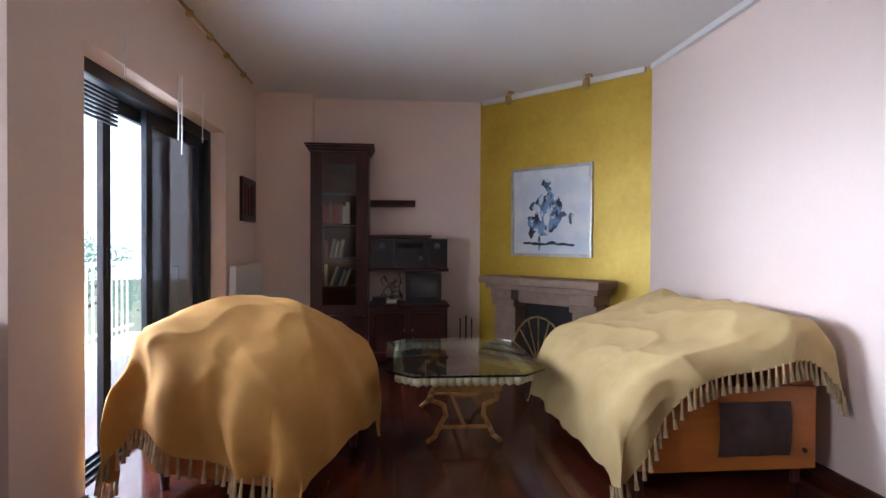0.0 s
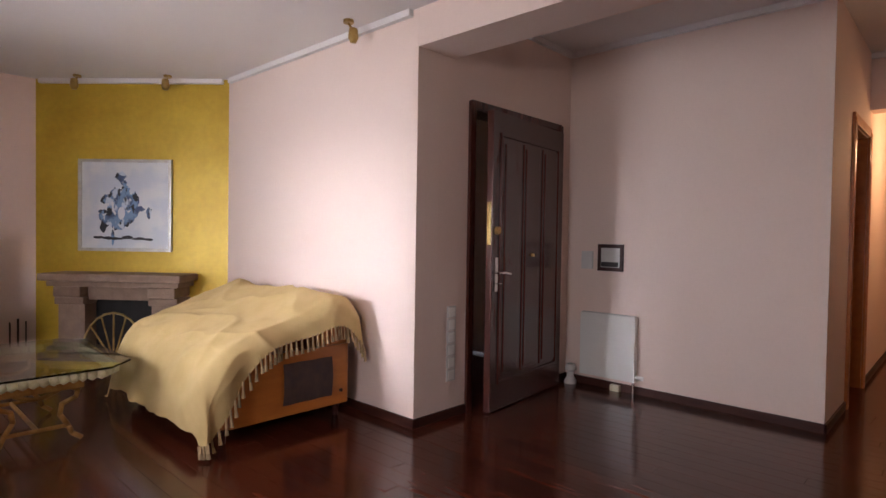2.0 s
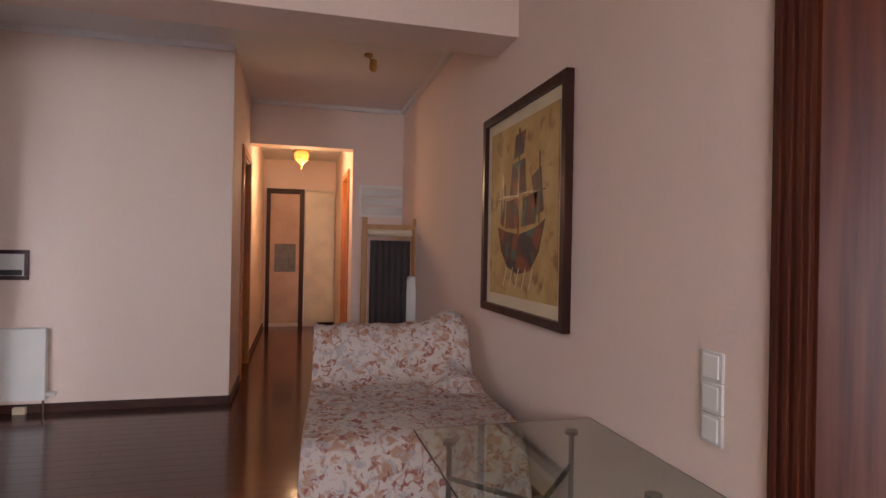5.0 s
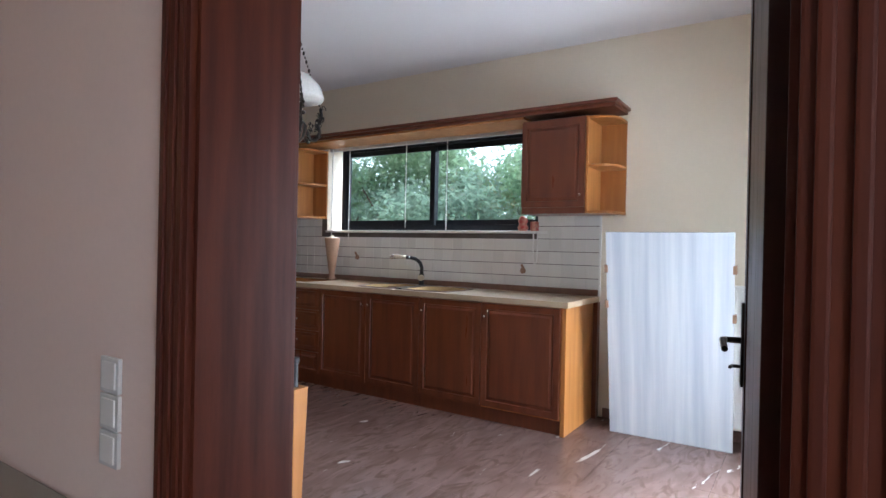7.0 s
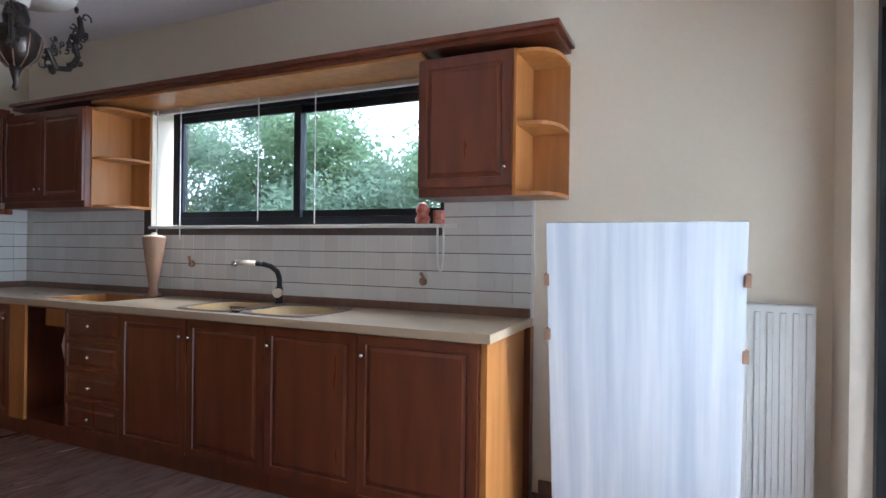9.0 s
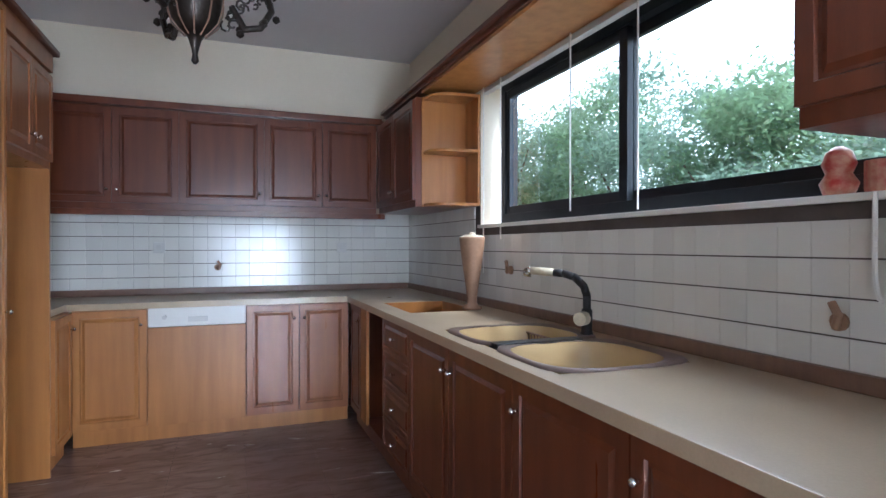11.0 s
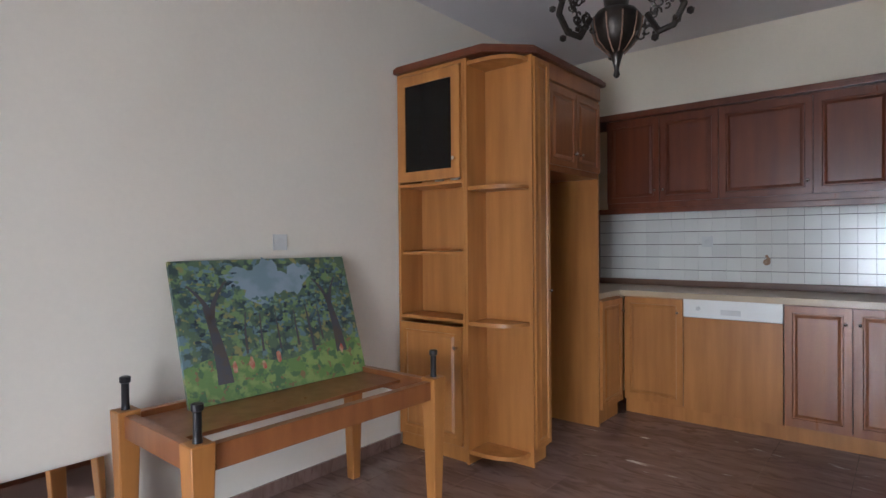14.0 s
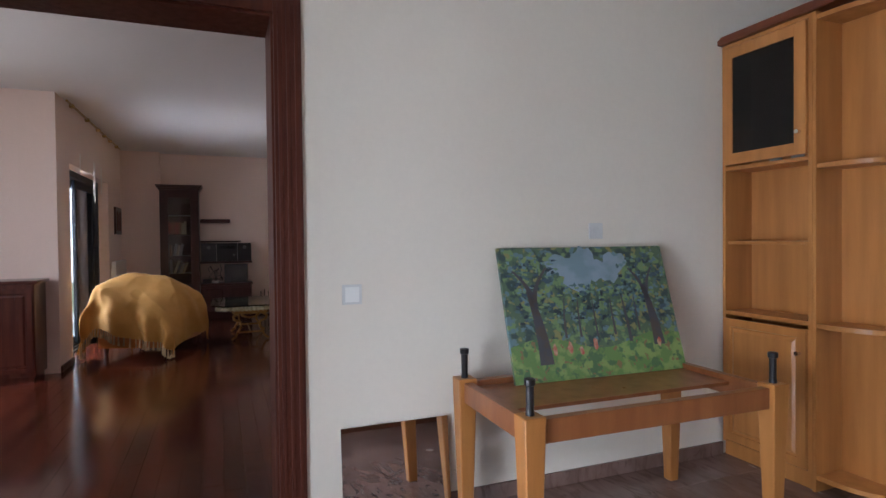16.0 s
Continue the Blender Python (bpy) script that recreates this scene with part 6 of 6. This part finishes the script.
# ---------------- hall and corridor ----------------
lan = thing("hall_lantern", "lit amber glass hall lantern with brass mounts", "lamp", pose(7.2, 0.8, 2.27) @ Matrix.Scale(1.1, 4))
part("glass", bm_lathe([(0.03, 0.0), (0.07, 0.04), (0.085, 0.1), (0.06, 0.13)], 8), M_LANTERN, lan, "glowing amber glass")
part("cap", bm_lathe([(0.1, 0.13), (0.105, 0.145), (0.05, 0.19), (0.02, 0.2)], 8), M_BRASS, lan)
part("finial", bm_lathe([(0.004, -0.06), (0.016, -0.045), (0.008, -0.03), (0.03, -0.005), (0.03, 0.002)], 12), M_BRASS, lan)
part("chain", bm_tube([(0, 0, 0.2), (0, 0, 0.318)], 0.008), M_BRASS, lan)
bulb = new("lantern_light", bpy.data.lights.new("lantern_light", "POINT"))
bulb.data.energy, bulb.data.color, bulb.data.shadow_soft_size = LIGHT_HALL, (1.0, 0.62, 0.3), 0.09
bulb.location = (7.2, 0.76, 2.08)

cd = thing("corridor_door", "pale door with a small dark pane at the corridor's end", "door", pose(9.29, 1.30, 0, 0, 0, -90))
part("frame", bm_boxes([(0, -0.03, 0, 0.06, 0, 2.16), (0.50, -0.03, 0, 0.57, 0, 2.16), (0.06, -0.03, 2.08, 0.50, 0, 2.16)], 0.004), M_BASE, cd)
part("leaf", bm_box(0.06, -0.015, 0.06, 0.50, 0.005, 2.08), material("pale_pink_door", (0.55, 0.36, 0.26), None, 0.5, scale=3), cd)
part("pane", bm_boxes([(0.13, -0.02, 0.86, 0.45, -0.0155, 1.30)]), material("grey_poster", (0.16, 0.15, 0.15), (0.10, 0.09, 0.09), 0.5, scale=12), cd)
wr = thing("wardrobe", "plain cream built-in wardrobe at the corridor's end", "wardrobe", pose(9.28, 0.71, 0, 0, 0, -90))
part("door", bm_box(0.0, -0.05, 0.08, 0.45, 0, 2.12, 0.004), M_IVORY, wr)
part("top", bm_box(0.0, -0.06, 2.124, 0.45, 0, 2.15, 0.003), M_IVORY, wr)
pnl = thing("ventilation_panel", "cream louvred ventilation panel on the wall", "vent", pose(6.5, 0.17, 1.60, 0, 0, -90))
part("frame", bm_boxes([(0, -0.02, 0, 0.03, -0.001, 0.36), (0.50, -0.02, 0, 0.53, -0.001, 0.36), (0.03, -0.02, 0.33, 0.5, -0.001, 0.36), (0.03, -0.02, 0, 0.5, -0.001, 0.03)], 0.003), M_WHITEP, pnl)
for i in range(3):
    part("slat", bm_box(0.03, -0.014, 0.035 + i * 0.1, 0.5, -0.001, 0.12 + i * 0.1, 0.006), M_GREYP, pnl)
fb = thing("folding_bed", "upright folded camp bed of pine with dark striped canvas", "folding bed", pose(5.75, 0.21, 0, 0, 0, -90))
for x in (0.0, 0.52):
    part("post", bm_box(x, -0.04, 0, x + 0.05, 0.02, 1.56, 0.006), M_PINE, fb)
    part("back_post", bm_box(x + 0.01, 0.1, 0, x + 0.05, 0.14, 1.38, 0.006), M_PINE, fb)
for z in (0.12, 1.44):
    part("rail", bm_box(0.05, -0.03, z, 0.52, 0.0, z + 0.05, 0.006), M_PINE, fb)
part("canvas", bm_grid(lambda u, v: (0.08 + 0.41 * u, -0.02 + 0.008 * math.sin(u * 40), 0.2 + 1.13 * v), 60, 2), M_STRIPE, fb, "dark striped canvas")
part("bedding_roll", bm_cyl((0.06, 0.05, 1.42), (0.51, 0.05, 1.42), 0.05), M_CREAM, fb)

# ---------------- outdoors ----------------
sky_ring = bmesh.new()
bmesh.ops.create_cone(sky_ring, cap_ends=False, segments=48, radius1=70, radius2=70, depth=70, matrix=Matrix.Translation((0, 0, 31)))
structure("backdrop", sky_ring, M_SKYGLOW, "bright overcast sky in the distance", "sky")
structure("ground", bm_box(-300, -300, -3.3, 300, 300, -3.0), M_GROUND, "dry grassy ground below the house", "ground")
structure("balcony_floor", bm_boxes([(-2.6, 3.2, -0.2, -0.8, 9.0, -0.02), (-2.6, -5.2, -0.2, -0.14, -0.62, -0.02)]), M_CONCRETE, "pale tiled balcony floor", "balcony")
for y0, y1 in ((3.2, 9.0), (-5.2, -0.62)):
    rl = thing("balcony_railing", "white metal balcony railing", "railing", pose(-2.55, y0, -0.02))
    part("top_rail", bm_box(-0.03, 0, 0.9, 0.03, y1 - y0, 0.94, 0.004), M_WHITEP, rl)
    part("bottom_rail", bm_box(-0.02, 0, 0.08, 0.02, y1 - y0, 0.11, 0.004), M_WHITEP, rl)
    n = int((y1 - y0) / 0.14)
    for i in range(n):
        part("baluster", bm_box(-0.01, 0.05 + i * 0.14, 0.0, 0.01, 0.07 + i * 0.14, 0.9), M_WHITEP, rl)


def tree(label, x, y, h, r, seed, mat, leaves=2600):
    t = thing("tree", label, "tree", pose(x, y, -3.0), group="garden trees")
    rn = random.Random(seed)
    tk = bmesh.new()
    bm_cyl((0, 0, 0), (0.1, 0, h * 0.5), 0.16, 0.09, 10, tk)
    ends = []
    for k in range(9):
        a, b = rn.uniform(0, 6.28), rn.uniform(0.4, 1.0)
        p = Vector((0.1 * b, 0, h * 0.5 * b))
        q = p + Vector((math.cos(a) * r * 0.75, math.sin(a) * r * 0.75, h * rn.uniform(0.15, 0.45)))
        bm_cyl(p, q, 0.06, 0.02, 7, tk)
        ends.append(q)
    part("trunk", tk, M_BARK, t)
    cents = ends + [Vector((rn.gauss(0, r * 0.5), rn.gauss(0, r * 0.5), h * rn.uniform(0.45, 1.0))) for _ in range(26)]
    vs, fs_ = [], []
    for i in range(leaves):
        c = cents[i % len(cents)]
        p = c + Vector((rn.gauss(0, 0.28), rn.gauss(0, 0.28), rn.gauss(0, 0.22))) * (r / 1.9)
        d = Vector((rn.uniform(-1, 1), rn.uniform(-1, 1), rn.uniform(-0.7, 0.7))).normalized()
        e = d.orthogonal().normalized()
        s = rn.uniform(0.05, 0.1) 
        k = len(vs)
        vs += [p, p + d * s + e * s * 0.4, p + d * s * 2, p + d * s - e * s * 0.4]
        fs_.append((k, k + 1, k + 2, k + 3))
    me = bpy.data.meshes.new("crown")
    me.from_pydata([tuple(v) for v in vs], [], fs_)
    me.materials.append(mat)
    o = new("crown", me)
    o.parent = t


for i, (x, y, h, r) in enumerate(((-5.2, -13.5, 6.4, 2.3), (-2.4, -13, 6.8, 2.3), (0.4, -13.2, 6.5, 2.2), (3.0, -12.6, 6.2, 2.2), (5.4, -13.0, 6.9, 2.3), (7.6, -12.6, 6.1, 2.1), (9.8, -13.2, 7.4, 2.3), (12.2, -12.4, 7.9, 2.4), (14.8, -11.6, 8.5, 2.4), (17.2, -10.4, 8.8, 2.5), (19.4, -8.6, 8.5, 2.5), (6.5, -15.5, 6.8, 2.6), (11.0, -15.8, 8.2, 2.8), (16.0, -14.2, 9.2, 2.8))):
    tree("leafy green garden tree outside the kitchen window" if i % 2 else "yellow-green garden tree outside the kitchen window", x, y, h, r, i, M_LEAFA if i % 2 else M_LEAFB, 14000)
for i, (x, y, h, r) in enumerate(((-9, 12, 4.2, 1.6), (-11, 17, 4.6, 1.8), (-14, 10, 4.4, 2.0), (-10, 22, 4.2, 2.0))):
    tree("small green tree beyond the balcony", x, y, h, r, 40 + i, M_LEAFA, 4000)

# ---------------- floor planks, marble slabs and wall tiles ----------------
prn = random.Random(9)
PW, PL = 0.105, 1.6
plank_mesh = mesh_of("plank", bm_box(0.0005, 0.001, -0.014, PW - 0.0005, PL - 0.001, 0.0, 0.0012), M_PLANK)


rest = bmesh.new()
count = 0
nx = int((9.4 + 1.9) / PW)
near = []
for i in range(nx):
    x = -1.9 + i * PW
    y = -0.46 - prn.uniform(0, PL)
    while y < 7.3:
        near.append((x, y))
        y += PL
for x, y in near:
    y0, y1 = max(y, -0.46), min(y + PL, 7.3)
    if x > 5.0 and y0 > 2.7 or y1 - y0 < 0.05:
        continue
    if y0 == y and y1 == y + PL and count < 290 and -0.6 < x < 4.9:
        ob = new("plank", plank_mesh)
        ob.location = (x, y, 0)
        ob.parent = FLOOR
        count += 1
    else:
        bm_box(x + 0.0005, y0 + 0.001, -0.014, x + PW - 0.0005, y1 - 0.001, 0.0, bm=rest)
o = part("planks", rest, M_PLANK, FLOOR)
tagged(o, kind="stuff")

SW, SD = 0.60, 0.40
slab_mesh = mesh_of("slab", bm_box(0.0006, 0.0006, -0.012, SW - 0.0006, SD - 0.0006, 0.0, 0.0008), M_MARBLE_F)
for i in range(10):
    for j in range(9):
        x, y = -0.14 + i * SW, -4.05 + j * SD
        if y > -0.85:
            continue
        ob = new("slab", slab_mesh)
        ob.location = (x, y, 0)
        ob.parent = KFLOOR
part("threshold_slab", bm_box(0.2, -0.848, -0.012, 5.9, -0.462, 0.0), M_MARBLE_F, KFLOOR)

TS = 0.1
tile_s = mesh_of("tile", bm_box(0.0007, 0, 0.0022, TS - 0.0007, 0.006, TS - 0.0022, 0.001), M_TILE)
tile_e = mesh_of("tile", bm_box(-0.006, 0.0007, 0.0022, 0, TS - 0.0007, TS - 0.0022, 0.001), M_TILE)
part("grout", bm_boxes([(1.38, -3.8205, 0.94, 5.68, -3.817, 1.372), (1.38, -3.8205, 1.372, 1.868, -3.817, 1.512), (4.212, -3.8205, 1.372, 5.6, -3.817, 1.512)]), M_GROUT, WKS)
part("grout", bm_box(5.677, -3.817, 0.94, 5.6805, -0.98, 1.49), M_GROUT, WKE)
for j in range(6):
    z = 0.93 + j * TS
    for i in range(43):
        x = 1.38 + i * TS
        if z + TS > 1.40 and 1.80 < x < 4.21:
            continue
        ob = new("tile", tile_s)
        ob.location = (x, -3.817, z)
        ob.parent = WKS
    for i in range(28):
        ob = new("tile", tile_e)
        ob.location = (5.677, -3.81 + i * TS, z)
        ob.parent = WKE
part("edge_strip", bm_box(1.365, -3.82, 0.9, 1.38, -3.808, 1.51, 0.002), M_WHITEP, WKS)
